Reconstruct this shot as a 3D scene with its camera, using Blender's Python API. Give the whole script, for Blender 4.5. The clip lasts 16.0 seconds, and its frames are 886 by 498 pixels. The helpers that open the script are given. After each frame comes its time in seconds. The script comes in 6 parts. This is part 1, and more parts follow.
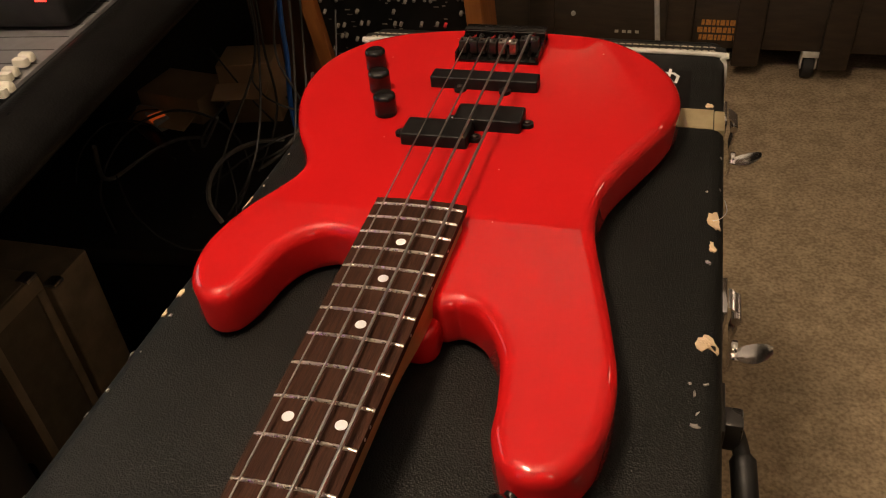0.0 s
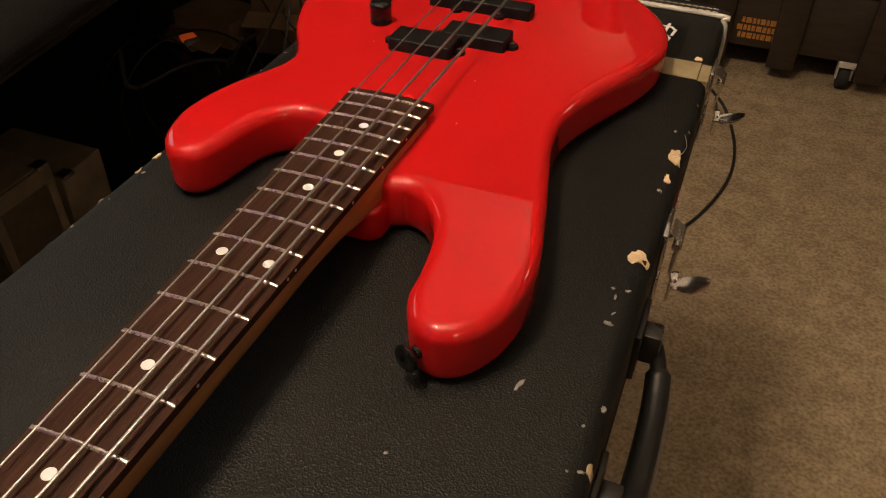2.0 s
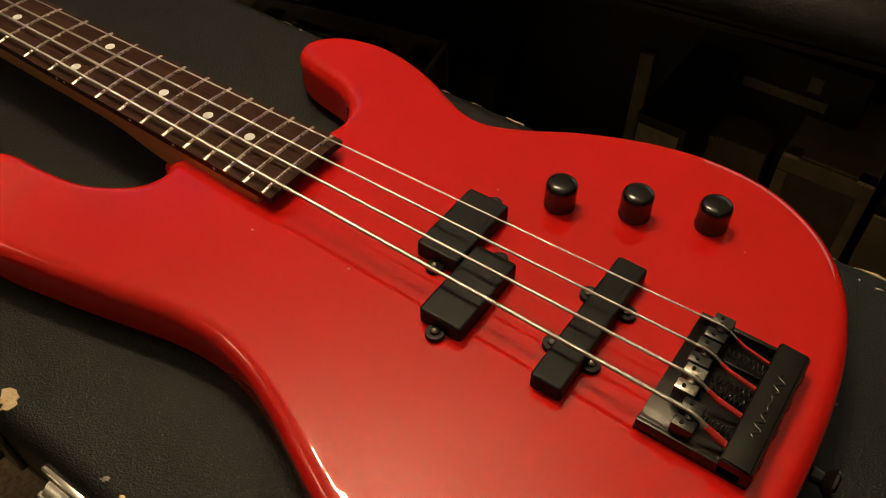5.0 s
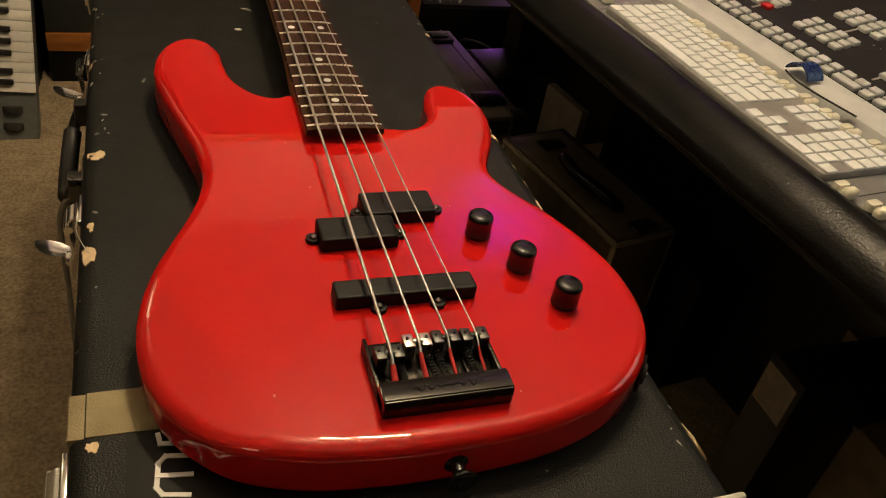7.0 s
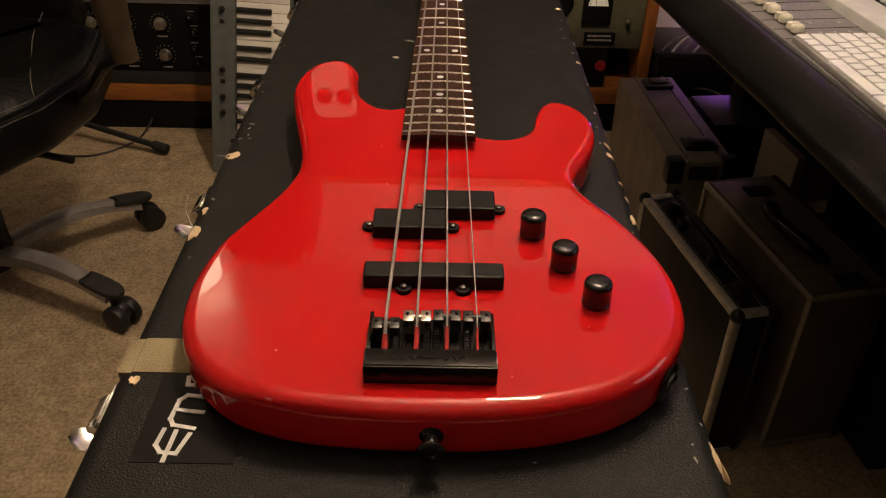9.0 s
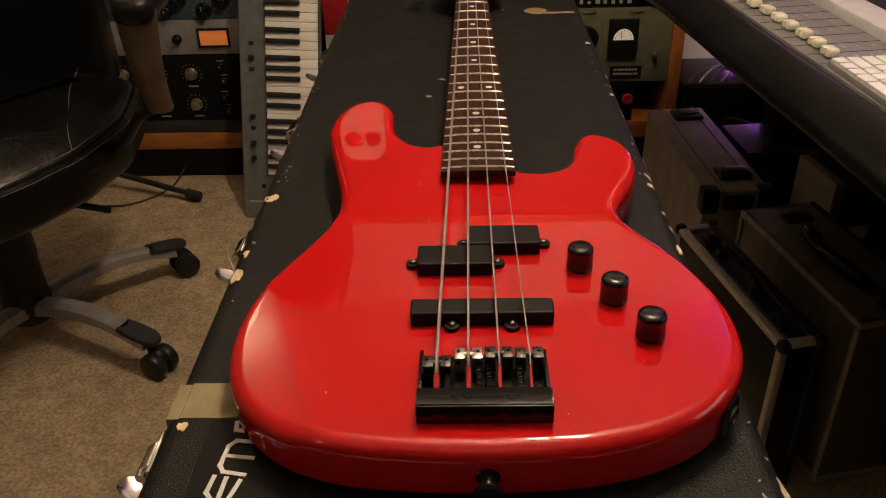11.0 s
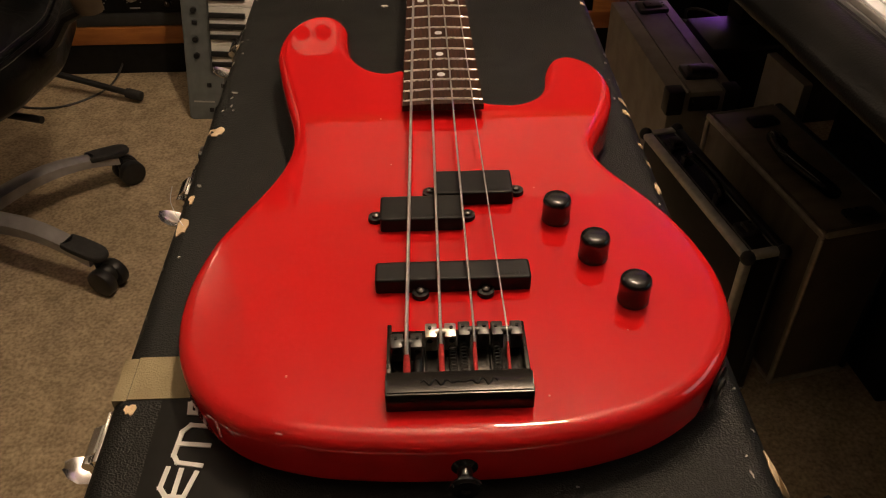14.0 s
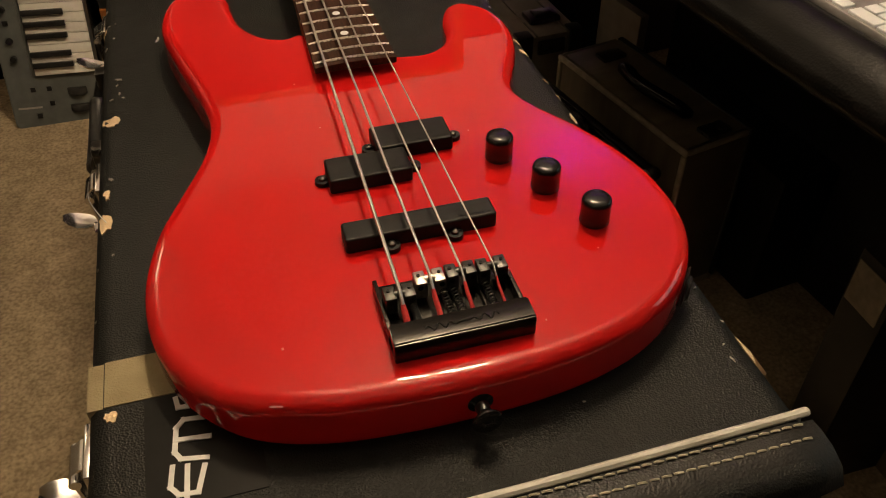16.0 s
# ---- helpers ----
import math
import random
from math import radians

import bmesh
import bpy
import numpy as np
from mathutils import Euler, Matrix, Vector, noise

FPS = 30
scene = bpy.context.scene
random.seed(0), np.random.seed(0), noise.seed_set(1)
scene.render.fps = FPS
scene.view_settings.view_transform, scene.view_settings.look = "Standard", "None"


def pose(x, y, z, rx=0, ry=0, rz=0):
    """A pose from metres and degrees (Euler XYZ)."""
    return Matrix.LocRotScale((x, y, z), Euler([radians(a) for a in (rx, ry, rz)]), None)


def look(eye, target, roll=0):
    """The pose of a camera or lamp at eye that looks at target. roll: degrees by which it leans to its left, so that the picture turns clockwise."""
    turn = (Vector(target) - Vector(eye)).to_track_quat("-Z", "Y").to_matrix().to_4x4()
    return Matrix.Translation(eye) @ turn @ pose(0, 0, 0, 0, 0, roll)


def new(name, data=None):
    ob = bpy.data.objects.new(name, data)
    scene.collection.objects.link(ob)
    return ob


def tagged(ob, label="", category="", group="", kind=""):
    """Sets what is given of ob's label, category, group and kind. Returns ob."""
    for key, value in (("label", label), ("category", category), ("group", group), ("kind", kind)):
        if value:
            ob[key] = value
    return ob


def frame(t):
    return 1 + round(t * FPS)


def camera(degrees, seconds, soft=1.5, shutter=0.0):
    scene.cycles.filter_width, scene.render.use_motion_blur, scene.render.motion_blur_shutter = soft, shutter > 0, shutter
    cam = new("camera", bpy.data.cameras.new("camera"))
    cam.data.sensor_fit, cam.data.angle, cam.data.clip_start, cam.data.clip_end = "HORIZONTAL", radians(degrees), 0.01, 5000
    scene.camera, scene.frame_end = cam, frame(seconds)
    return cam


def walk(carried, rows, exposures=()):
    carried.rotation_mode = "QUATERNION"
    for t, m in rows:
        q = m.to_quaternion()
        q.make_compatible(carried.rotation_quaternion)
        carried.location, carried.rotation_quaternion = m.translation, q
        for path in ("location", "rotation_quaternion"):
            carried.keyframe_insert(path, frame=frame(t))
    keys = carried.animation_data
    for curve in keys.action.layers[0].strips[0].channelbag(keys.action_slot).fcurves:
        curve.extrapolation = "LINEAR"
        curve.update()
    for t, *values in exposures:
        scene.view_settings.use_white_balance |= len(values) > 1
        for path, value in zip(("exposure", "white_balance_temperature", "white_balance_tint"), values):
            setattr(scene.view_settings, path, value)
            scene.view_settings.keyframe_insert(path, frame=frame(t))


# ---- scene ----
cam = camera(56.5, 16.0, 1.1)
PATH = [
    (0, (-0.155, 0.685, 0.371), (0.335, -0.809, -0.866), -5.2),
    (0.5, (-0.126, 0.606, 0.353), (0.359, -0.854, -0.925), -6.6),
    (1, (-0.128, 0.613, 0.344), (0.345, -0.826, -0.962), -6.4),
    (1.5, (-0.159, 0.684, 0.372), (0.338, -0.739, -0.943), -4.1),
    (2, (-0.219, 0.725, 0.337), (0.326, -0.725, -0.929), 1.0),
    (2.5, (-0.307, 0.603, 0.311), (0.671, -0.601, -0.951), 3.0),
    (3, (-0.327, 0.509, 0.332), (0.894, -0.452, -0.928), 3.7),
    (3.5, (-0.264, 0.381, 0.305), (1.011, -0.24, -1.105), 8.3),
    (4, (-0.219, 0.278, 0.315), (1.052, 0.206, -1.227), 7.1),
    (4.5, (-0.238, 0.111, 0.344), (0.928, 0.705, -1.169), -0.7),
    (5, (-0.252, -0.027, 0.381), (0.847, 0.749, -1.1), 0.0),
    (5.2, (-0.279, -0.078, 0.394), (0.838, 0.758, -1.039), 0.0),
    (7.3, (-0.128, -0.328, 0.387), (0.42, 1.177, -0.812), 10.6),
    (7.5, (-0.117, -0.33, 0.388), (0.376, 1.195, -0.808), 9.6),
    (8, (-0.042, -0.365, 0.369), (0.178, 1.216, -0.835), 7.0),
    (8.5, (-0.008, -0.385, 0.372), (0.039, 1.221, -0.82), 3.0),
    (9, (0.003, -0.385, 0.371), (0.01, 1.261, -0.765), 1.2),
    (9.5, (-0.001, -0.383, 0.369), (-0.027, 1.291, -0.724), 0.1),
    (10, (-0.008, -0.38, 0.368), (-0.055, 1.305, -0.708), -0.9),
    (12.5, (-0.01, -0.379, 0.356), (-0.068, 1.327, -0.687), -2.2),
    (13, (-0.009, -0.377, 0.354), (-0.047, 1.29, -0.751), -1.9),
    (13.5, (-0.015, -0.331, 0.355), (-0.017, 1.234, -0.891), -1.1),
    (14, (-0.017, -0.313, 0.377), (0.026, 1.218, -0.91), -0.6),
    (14.5, (-0.012, -0.314, 0.385), (0.023, 1.213, -0.905), -1.0),
    (15, (0.02, -0.333, 0.416), (0.035, 1.196, -0.873), -2.0),
    (15.5, (-0.002, -0.351, 0.393), (0.027, 1.169, -0.907), -3.4),
    (16, (-0.091, -0.312, 0.366), (0.315, 1.119, -0.972), -0.3),
]
walk(cam, [(t, look(eye, target, roll)) for t, eye, target, roll in PATH],
     [(0, 0.15, 6500, 10), (1, 0.13, 6500, 10), (2, 0.12, 6600, 10), (3, -0.07, 6900, 7), (4, -0.26, 7400, 0), (4.9, -0.26, 7350, -2), (5.2, -0.22, 7100, -12), (7.3, 0.00, 6950, 2), (8.5, 0.03, 6600, 9), (15, 0.04, 6600, 9), (15.5, 0.08, 6650, 8), (16, 0.00, 6850, 4)])

# ---- world and light ----
world = bpy.data.worlds.new("world")
scene.world = world
world.use_nodes = True
world.node_tree.nodes["Background"].inputs[0].default_value = (1.0, 0.85, 0.7, 1)
world.node_tree.nodes["Background"].inputs[1].default_value = 0.0015
scene.view_settings.exposure = 0.0
FLOOR = -0.725
CEIL = 1.60


# ---- materials ----
def mat(name, c1, c2=None, rough=0.5, metal=0.0, scale=20.0, bump=0.0, bscale=400.0, coat=0.0, spec=0.5,
        stretch=(1, 1, 1), rv=0.08, emit=None, power=0.0, per_piece=0.0, mix=(0.35, 0.65), pebble=0.0, coat_rough=0.03):
    """A surface: two colours mixed by noise, uneven roughness, fine relief."""
    m = bpy.data.materials.new(name)
    m.use_nodes = True
    nt = m.node_tree
    b = nt.nodes["Principled BSDF"]
    b.inputs["Metallic"].default_value = metal
    b.inputs["Specular IOR Level"].default_value = spec
    b.inputs["Coat Weight"].default_value = coat
    b.inputs["Coat Roughness"].default_value = coat_rough
    b.inputs["Coat IOR"].default_value = 1.6
    tc = nt.nodes.new("ShaderNodeTexCoord")
    mp = nt.nodes.new("ShaderNodeMapping")
    mp.inputs["Scale"].default_value = stretch
    nt.links.new(tc.outputs["Object"], mp.inputs["Vector"])
    n = nt.nodes.new("ShaderNodeTexNoise")
    n.inputs["Scale"].default_value = scale
    n.inputs["Detail"].default_value = 6
    nt.links.new(mp.outputs[0], n.inputs["Vector"])
    ramp = nt.nodes.new("ShaderNodeMapRange")
    ramp.inputs[1].default_value, ramp.inputs[2].default_value = mix
    nt.links.new(n.outputs[0], ramp.inputs[0])
    mx = nt.nodes.new("ShaderNodeMix")
    mx.data_type = "RGBA"
    c2 = c2 or tuple(v * 0.8 for v in c1)
    mx.inputs[6].default_value, mx.inputs[7].default_value = (*c1, 1), (*c2, 1)
    nt.links.new(ramp.outputs[0], mx.inputs[0])
    col = mx.outputs[2]
    if per_piece:
        info = nt.nodes.new("ShaderNodeObjectInfo")
        hs = nt.nodes.new("ShaderNodeHueSaturation")
        pr = nt.nodes.new("ShaderNodeMapRange")
        pr.inputs[3].default_value, pr.inputs[4].default_value = 1 - per_piece, 1 + per_piece
        nt.links.new(info.outputs["Random"], pr.inputs[0])
        nt.links.new(pr.outputs[0], hs.inputs["Value"])
        nt.links.new(col, hs.inputs["Color"])
        col = hs.outputs[0]
    nt.links.new(col, b.inputs["Base Color"])
    rr = nt.nodes.new("ShaderNodeMapRange")
    rr.inputs[3].default_value, rr.inputs[4].default_value = max(0.02, rough - rv), min(1.0, rough + rv)
    n2 = nt.nodes.new("ShaderNodeTexNoise")
    n2.inputs["Scale"].default_value = scale * 2.3
    nt.links.new(mp.outputs[0], n2.inputs["Vector"])
    nt.links.new(n2.outputs[0], rr.inputs[0])
    nt.links.new(rr.outputs[0], b.inputs["Roughness"])
    if bump or pebble:
        bp = nt.nodes.new("ShaderNodeBump")
        bp.inputs["Strength"].default_value = bump or pebble
        bp.inputs["Distance"].default_value = 0.001
        if pebble:
            t = nt.nodes.new("ShaderNodeTexVoronoi")
            t.inputs["Scale"].default_value = bscale
            nt.links.new(mp.outputs[0], t.inputs["Vector"])
        else:
            t = nt.nodes.new("ShaderNodeTexNoise")
            t.inputs["Scale"].default_value = bscale
            t.inputs["Detail"].default_value = 3
            nt.links.new(mp.outputs[0], t.inputs["Vector"])
        nt.links.new(t.outputs[0], bp.inputs["Height"])
        nt.links.new(bp.outputs[0], b.inputs["Normal"])
    if emit:
        b.inputs["Emission Color"].default_value = (*emit, 1)
        b.inputs["Emission Strength"].default_value = power
    return m


def carpet_mat():
    """Short cut pile: speckled tufts, faint tread patches and rows of loops."""
    m = mat("carpet", (0.46, 0.362, 0.238), (0.235, 0.180, 0.114), 0.95, scale=150, bump=1.0, bscale=300, spec=0.08, mix=(0.30, 0.70))
    nt = m.node_tree
    b = nt.nodes["Principled BSDF"]
    src = b.inputs["Base Color"].links[0].from_socket
    tc = nt.nodes.new("ShaderNodeTexCoord")
    n = nt.nodes.new("ShaderNodeTexNoise")
    n.inputs["Scale"].default_value = 24
    n.inputs["Detail"].default_value = 5
    nt.links.new(tc.outputs["Object"], n.inputs["Vector"])
    rng = nt.nodes.new("ShaderNodeMapRange")
    rng.inputs[1].default_value, rng.inputs[2].default_value = 0.3, 0.7
    rng.inputs[3].default_value, rng.inputs[4].default_value = 0.80, 1.18
    nt.links.new(n.outputs[0], rng.inputs[0])
    hs = nt.nodes.new("ShaderNodeHueSaturation")
    nt.links.new(rng.outputs[0], hs.inputs["Value"])
    nt.links.new(src, hs.inputs["Color"])
    nt.links.new(hs.outputs[0], b.inputs["Base Color"])
    return m


M = {}
M["carpet"] = carpet_mat()
M["wall"] = mat("wall_paint", (0.27, 0.235, 0.19), (0.23, 0.20, 0.16), 0.8, scale=3, bump=0.15, bscale=120)
M["dark_wall"] = mat("dark_wall_paint", (0.085, 0.062, 0.045), (0.060, 0.044, 0.032), 0.7, scale=5, bump=0.15, bscale=120)
M["white_wall"] = mat("white_wall_paint", (0.84, 0.82, 0.80), (0.77, 0.75, 0.72), 0.7, scale=6, bump=0.1, bscale=150)
M["ceiling"] = mat("ceiling_paint", (0.88, 0.86, 0.83), (0.83, 0.81, 0.78), 0.85, scale=4, bump=0.3, bscale=90)
M["red"] = mat("red_lacquer", (0.57, 0.0105, 0.0120), (0.53, 0.0095, 0.0108), 0.5, scale=9, coat=1.0, coat_rough=0.018, rv=0.03, spec=0.0)
M["nick"] = mat("pale_nick", (0.62, 0.13, 0.10), (0.55, 0.09, 0.07), 0.6, scale=300)
M["red_sticker"] = mat("red_sticker", (0.36, 0.035, 0.025), (0.22, 0.03, 0.02), 0.45, scale=120)
M["rosewood"] = mat("rosewood", (0.054, 0.022, 0.0125), (0.026, 0.0112, 0.007), 0.58, spec=0.10, scale=60, stretch=(14, 0.9, 6), bump=0.35, bscale=160)
M["maple"] = mat("maple_neck", (0.50, 0.235, 0.075), (0.40, 0.17, 0.05), 0.38, scale=25, stretch=(6, 0.7, 6), coat=0.5)
M["fret"] = mat("nickel_fret", (0.88, 0.84, 0.76), (0.78, 0.74, 0.66), 0.28, 1.0, scale=200)
M["string"] = mat("wound_string", (0.55, 0.54, 0.515), (0.45, 0.44, 0.42), 0.40, 1.0, scale=900, stretch=(0.1, 1, 0.1), bump=0.4, bscale=1500)
M["silk"] = mat("red_silk", (0.55, 0.02, 0.02), (0.35, 0.01, 0.01), 0.7, scale=900, bump=0.5, bscale=1800)
M["dot"] = mat("white_inlay", (0.84, 0.87, 0.90), (0.78, 0.81, 0.84), 0.30, scale=300)
M["pickup"] = mat("black_pickup_plastic", (0.006, 0.006, 0.006), (0.009, 0.0088, 0.0085), 0.45, spec=0.2, scale=80, bump=0.08, bscale=900)
M["bridge"] = mat("black_plated_metal", (0.030, 0.028, 0.026), (0.044, 0.041, 0.037), 0.25, 0.85, scale=25, rv=0.06)
M["gunmetal"] = mat("gunmetal", (0.075, 0.075, 0.073), (0.05, 0.05, 0.048), 0.36, 0.85, scale=120, rv=0.1)
M["chrome"] = mat("chrome", (0.90, 0.89, 0.87), (0.80, 0.78, 0.75), 0.17, 1.0, scale=30, rv=0.06)
M["worn_steel"] = mat("worn_steel", (0.62, 0.59, 0.53), (0.36, 0.33, 0.29), 0.33, 1.0, scale=300, rv=0.15)
M["dark_steel"] = mat("dark_steel", (0.10, 0.095, 0.09), (0.07, 0.066, 0.062), 0.3, 0.9, scale=40)
M["knob"] = mat("black_knob", (0.0045, 0.0045, 0.0045), (0.008, 0.0078, 0.0075), 0.2, scale=150, rv=0.08, spec=0.5)
M["tolex"] = mat("black_tolex", (0.0050, 0.0055, 0.0049), (0.0078, 0.0083, 0.0073), 0.50, scale=14, pebble=0.42, bscale=850, rv=0.1, spec=0.24)
M["binding"] = mat("black_leather_binding", (0.009, 0.009, 0.0085), (0.015, 0.0145, 0.0135), 0.42, scale=40, pebble=0.3, bscale=700, spec=0.28)
M["piping"] = mat("off_white_piping", (0.62, 0.615, 0.56), (0.47, 0.46, 0.41), 0.5, scale=60, bump=0.2, bscale=500)
M["thread"] = mat("cream_thread", (0.50, 0.46, 0.35), (0.36, 0.33, 0.25), 0.8, scale=500)
M["dim_thread"] = mat("grey_thread", (0.22, 0.205, 0.17), (0.15, 0.14, 0.115), 0.8, scale=500)
M["chip"] = mat("bare_wood_chip", (0.80, 0.62, 0.40), (0.64, 0.47, 0.28), 0.8, scale=120, bump=0.4, bscale=600, per_piece=0.2)
M["scuff"] = mat("grey_scuff", (0.42, 0.40, 0.36), (0.25, 0.24, 0.22), 0.8, scale=200, per_piece=0.3)
M["tape"] = mat("olive_cloth_tape", (0.30, 0.25, 0.14), (0.24, 0.19, 0.10), 0.75, scale=50, bump=0.5, bscale=900)
M["decal"] = mat("black_decal", (0.0045, 0.0045, 0.004), (0.007, 0.0065, 0.006), 0.42, scale=60, spec=0.16)
M["decal_white"] = mat("white_print", (0.74, 0.74, 0.72), (0.66, 0.66, 0.64), 0.45, scale=150)
M["brown_sticker"] = mat("tan_sticker", (0.27, 0.20, 0.11), (0.16, 0.11, 0.06), 0.6, scale=150)
M["black_plastic"] = mat("black_plastic", (0.009, 0.009, 0.009), (0.015, 0.0145, 0.014), 0.45, spec=0.35, scale=60, bump=0.06, bscale=800)
M["rubber"] = mat("black_rubber", (0.012, 0.012, 0.012), (0.022, 0.021, 0.02), 0.75, scale=80, bump=0.2, bscale=500)
M["leather"] = mat("black_leather", (0.0026, 0.0027, 0.0023), (0.0045, 0.0046, 0.0040), 0.32, scale=16, pebble=0.14, bscale=420, rv=0.07, spec=0.34)
lt = M["leather"].node_tree
lw = lt.nodes.new("ShaderNodeTexNoise")
lw.inputs["Scale"].default_value = 13.0
lw.inputs["Detail"].default_value = 3.0
lw.inputs["Distortion"].default_value = 1.2
lr = lt.nodes.new("ShaderNodeMapRange")
lr.inputs[1].default_value, lr.inputs[2].default_value = 0.38, 0.56
lt.links.new(lt.nodes["Texture Coordinate"].outputs["Object"], lw.inputs["Vector"])
lt.links.new(lw.outputs[0], lr.inputs[0])
lb = lt.nodes.new("ShaderNodeBump")
lb.inputs["Strength"].default_value = 0.16
lb.inputs["Distance"].default_value = 0.005
lt.links.new(lr.outputs[0], lb.inputs["Height"])
lt.links.new(lt.nodes["Bump"].outputs[0], lb.inputs["Normal"])
lt.links.new(lb.outputs[0], lt.nodes["Principled BSDF"].inputs["Normal"])
M["bolster"] = mat("black_grained_vinyl", (0.0045, 0.0045, 0.0045), (0.0075, 0.0073, 0.007), 0.30, scale=22, pebble=0.18, bscale=380, rv=0.05, spec=0.14)
M["silver_plastic"] = mat("silver_plastic", (0.36, 0.34, 0.34), (0.28, 0.265, 0.26), 0.38, 0.35, scale=30)
M["arm_plastic"] = mat("bronze_grey_plastic", (0.14, 0.105, 0.072), (0.10, 0.075, 0.05), 0.34, 0.25, scale=25)
M["kb_grey"] = mat("grey_keyboard_shell", (0.145, 0.16, 0.157), (0.115, 0.127, 0.124), 0.42, 0.1, scale=40, bump=0.06, bscale=900)
M["key_white"] = mat("white_key", (0.88, 0.86, 0.80), (0.82, 0.80, 0.73), 0.30, scale=40, per_piece=0.05)
M["key_black"] = mat("black_key", (0.012, 0.012, 0.012), (0.02, 0.02, 0.02), 0.32, scale=60)
M["wood"] = mat("orange_stained_wood", (0.42, 0.16, 0.040), (0.30, 0.105, 0.026), 0.42, scale=14, stretch=(1, 5, 5), bump=0.15, bscale=90)
M["wood_up"] = mat("orange_stained_upright", (0.42, 0.16, 0.040), (0.30, 0.105, 0.026), 0.42, scale=14, stretch=(6, 6, 0.8), bump=0.15, bscale=90)
M["dark_wood"] = mat("dark_brown_wood", (0.20, 0.085, 0.038), (0.14, 0.058, 0.026), 0.5, scale=14, stretch=(6, 6, 0.8), bump=0.15, bscale=90)
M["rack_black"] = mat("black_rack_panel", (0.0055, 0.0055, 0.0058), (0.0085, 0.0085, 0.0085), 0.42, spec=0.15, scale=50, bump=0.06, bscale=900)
M["rack_blue"] = mat("blue_rack_panel", (0.050, 0.085, 0.13), (0.040, 0.07, 0.11), 0.42, scale=40)
M["rack_grey"] = mat("grey_rack_panel", (0.34, 0.34, 0.35), (0.29, 0.29, 0.30), 0.38, 0.3, scale=60)
M["rack_green"] = mat("olive_rack_panel", (0.125, 0.122, 0.078), (0.095, 0.092, 0.058), 0.45, scale=60, bump=0.15, bscale=700)
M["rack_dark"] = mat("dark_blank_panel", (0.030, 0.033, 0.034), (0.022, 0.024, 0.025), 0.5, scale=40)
M["rack_white"] = mat("cream_rack_panel", (0.50, 0.47, 0.42), (0.42, 0.39, 0.34), 0.45, scale=60)
M["rack_red"] = mat("red_rack_panel", (0.42, 0.02, 0.025), (0.33, 0.015, 0.02), 0.4, scale=60)
M["vu"] = mat("lit_orange_meter", (0.75, 0.25, 0.06), (0.6, 0.18, 0.04), 0.4, scale=40, emit=(1.0, 0.26, 0.06), power=0.24)
M["meter_white"] = mat("lit_meter_card", (0.80, 0.77, 0.66), (0.72, 0.68, 0.56), 0.5, scale=60, emit=(1.0, 0.9, 0.7), power=0.16)
M["print_grey"] = mat("pale_print", (0.42, 0.41, 0.38), (0.34, 0.33, 0.30), 0.6, scale=100)
M["alu"] = mat("brushed_aluminium", (0.80, 0.77, 0.72), (0.70, 0.67, 0.62), 0.40, 0.30, scale=60, rv=0.12)
M["dark_alu"] = mat("dull_dark_aluminium", (0.30, 0.27, 0.235), (0.20, 0.18, 0.16), 0.45, 0.6, scale=60, rv=0.1)
M["case_black"] = mat("black_laminate", (0.008, 0.0075, 0.0075), (0.013, 0.012, 0.0115), 0.38, spec=0.35, scale=30, pebble=0.15, bscale=500)
M["case_grey"] = mat("grey_brown_vinyl", (0.33, 0.285, 0.235), (0.25, 0.215, 0.175), 0.55, scale=20, pebble=0.3, bscale=600)
M["case_brown"] = mat("brown_fibre_case", (0.25, 0.19, 0.12), (0.165, 0.125, 0.078), 0.65, scale=20, bump=0.3, bscale=200)
M["olive"] = mat("olive_drab_wood", (0.036, 0.023, 0.012), (0.022, 0.014, 0.007), 0.65, scale=18, stretch=(0.8, 4, 4), bump=0.35, bscale=120)
M["stencil"] = mat("orange_stencil_paint", (0.52, 0.24, 0.05), (0.36, 0.15, 0.03), 0.7, scale=160, mix=(0.4, 0.6))
M["console"] = mat("grey_console_panel", (0.22, 0.215, 0.22), (0.18, 0.175, 0.18), 0.42, 0.2, scale=50)
M["console_dark"] = mat("charcoal_console_panel", (0.016, 0.0155, 0.0155), (0.011, 0.0105, 0.0105), 0.5, spec=0.25, scale=50)
M["console_white"] = mat("off_white_console_trim", (0.56, 0.57, 0.58), (0.50, 0.51, 0.52), 0.42, scale=40)
M["fader_cap"] = mat("cream_fader_cap", (0.74, 0.71, 0.60), (0.64, 0.61, 0.50), 0.45, scale=90, per_piece=0.08)
M["button"] = mat("white_console_button", (0.52, 0.53, 0.54), (0.45, 0.46, 0.47), 0.4, scale=90, per_piece=0.08)
M["button_red"] = mat("red_console_button", (0.48, 0.015, 0.02), (0.4, 0.01, 0.015), 0.4, scale=90)
M["keycap"] = mat("white_keycap", (0.76, 0.78, 0.80), (0.70, 0.72, 0.74), 0.42, scale=60, per_piece=0.03)
M["dull_panel"] = mat("dull_grey_panel", (0.66, 0.63, 0.58), (0.56, 0.54, 0.50), 0.6, scale=12)
M["case_top"] = mat("dark_brown_laminate", (0.17, 0.135, 0.095), (0.12, 0.095, 0.066), 0.38, scale=10, stretch=(1, 4, 1), spec=0.4)
M["blue"] = mat("dark_blue_plastic", (0.012, 0.030, 0.13), (0.008, 0.02, 0.09), 0.28, scale=60)
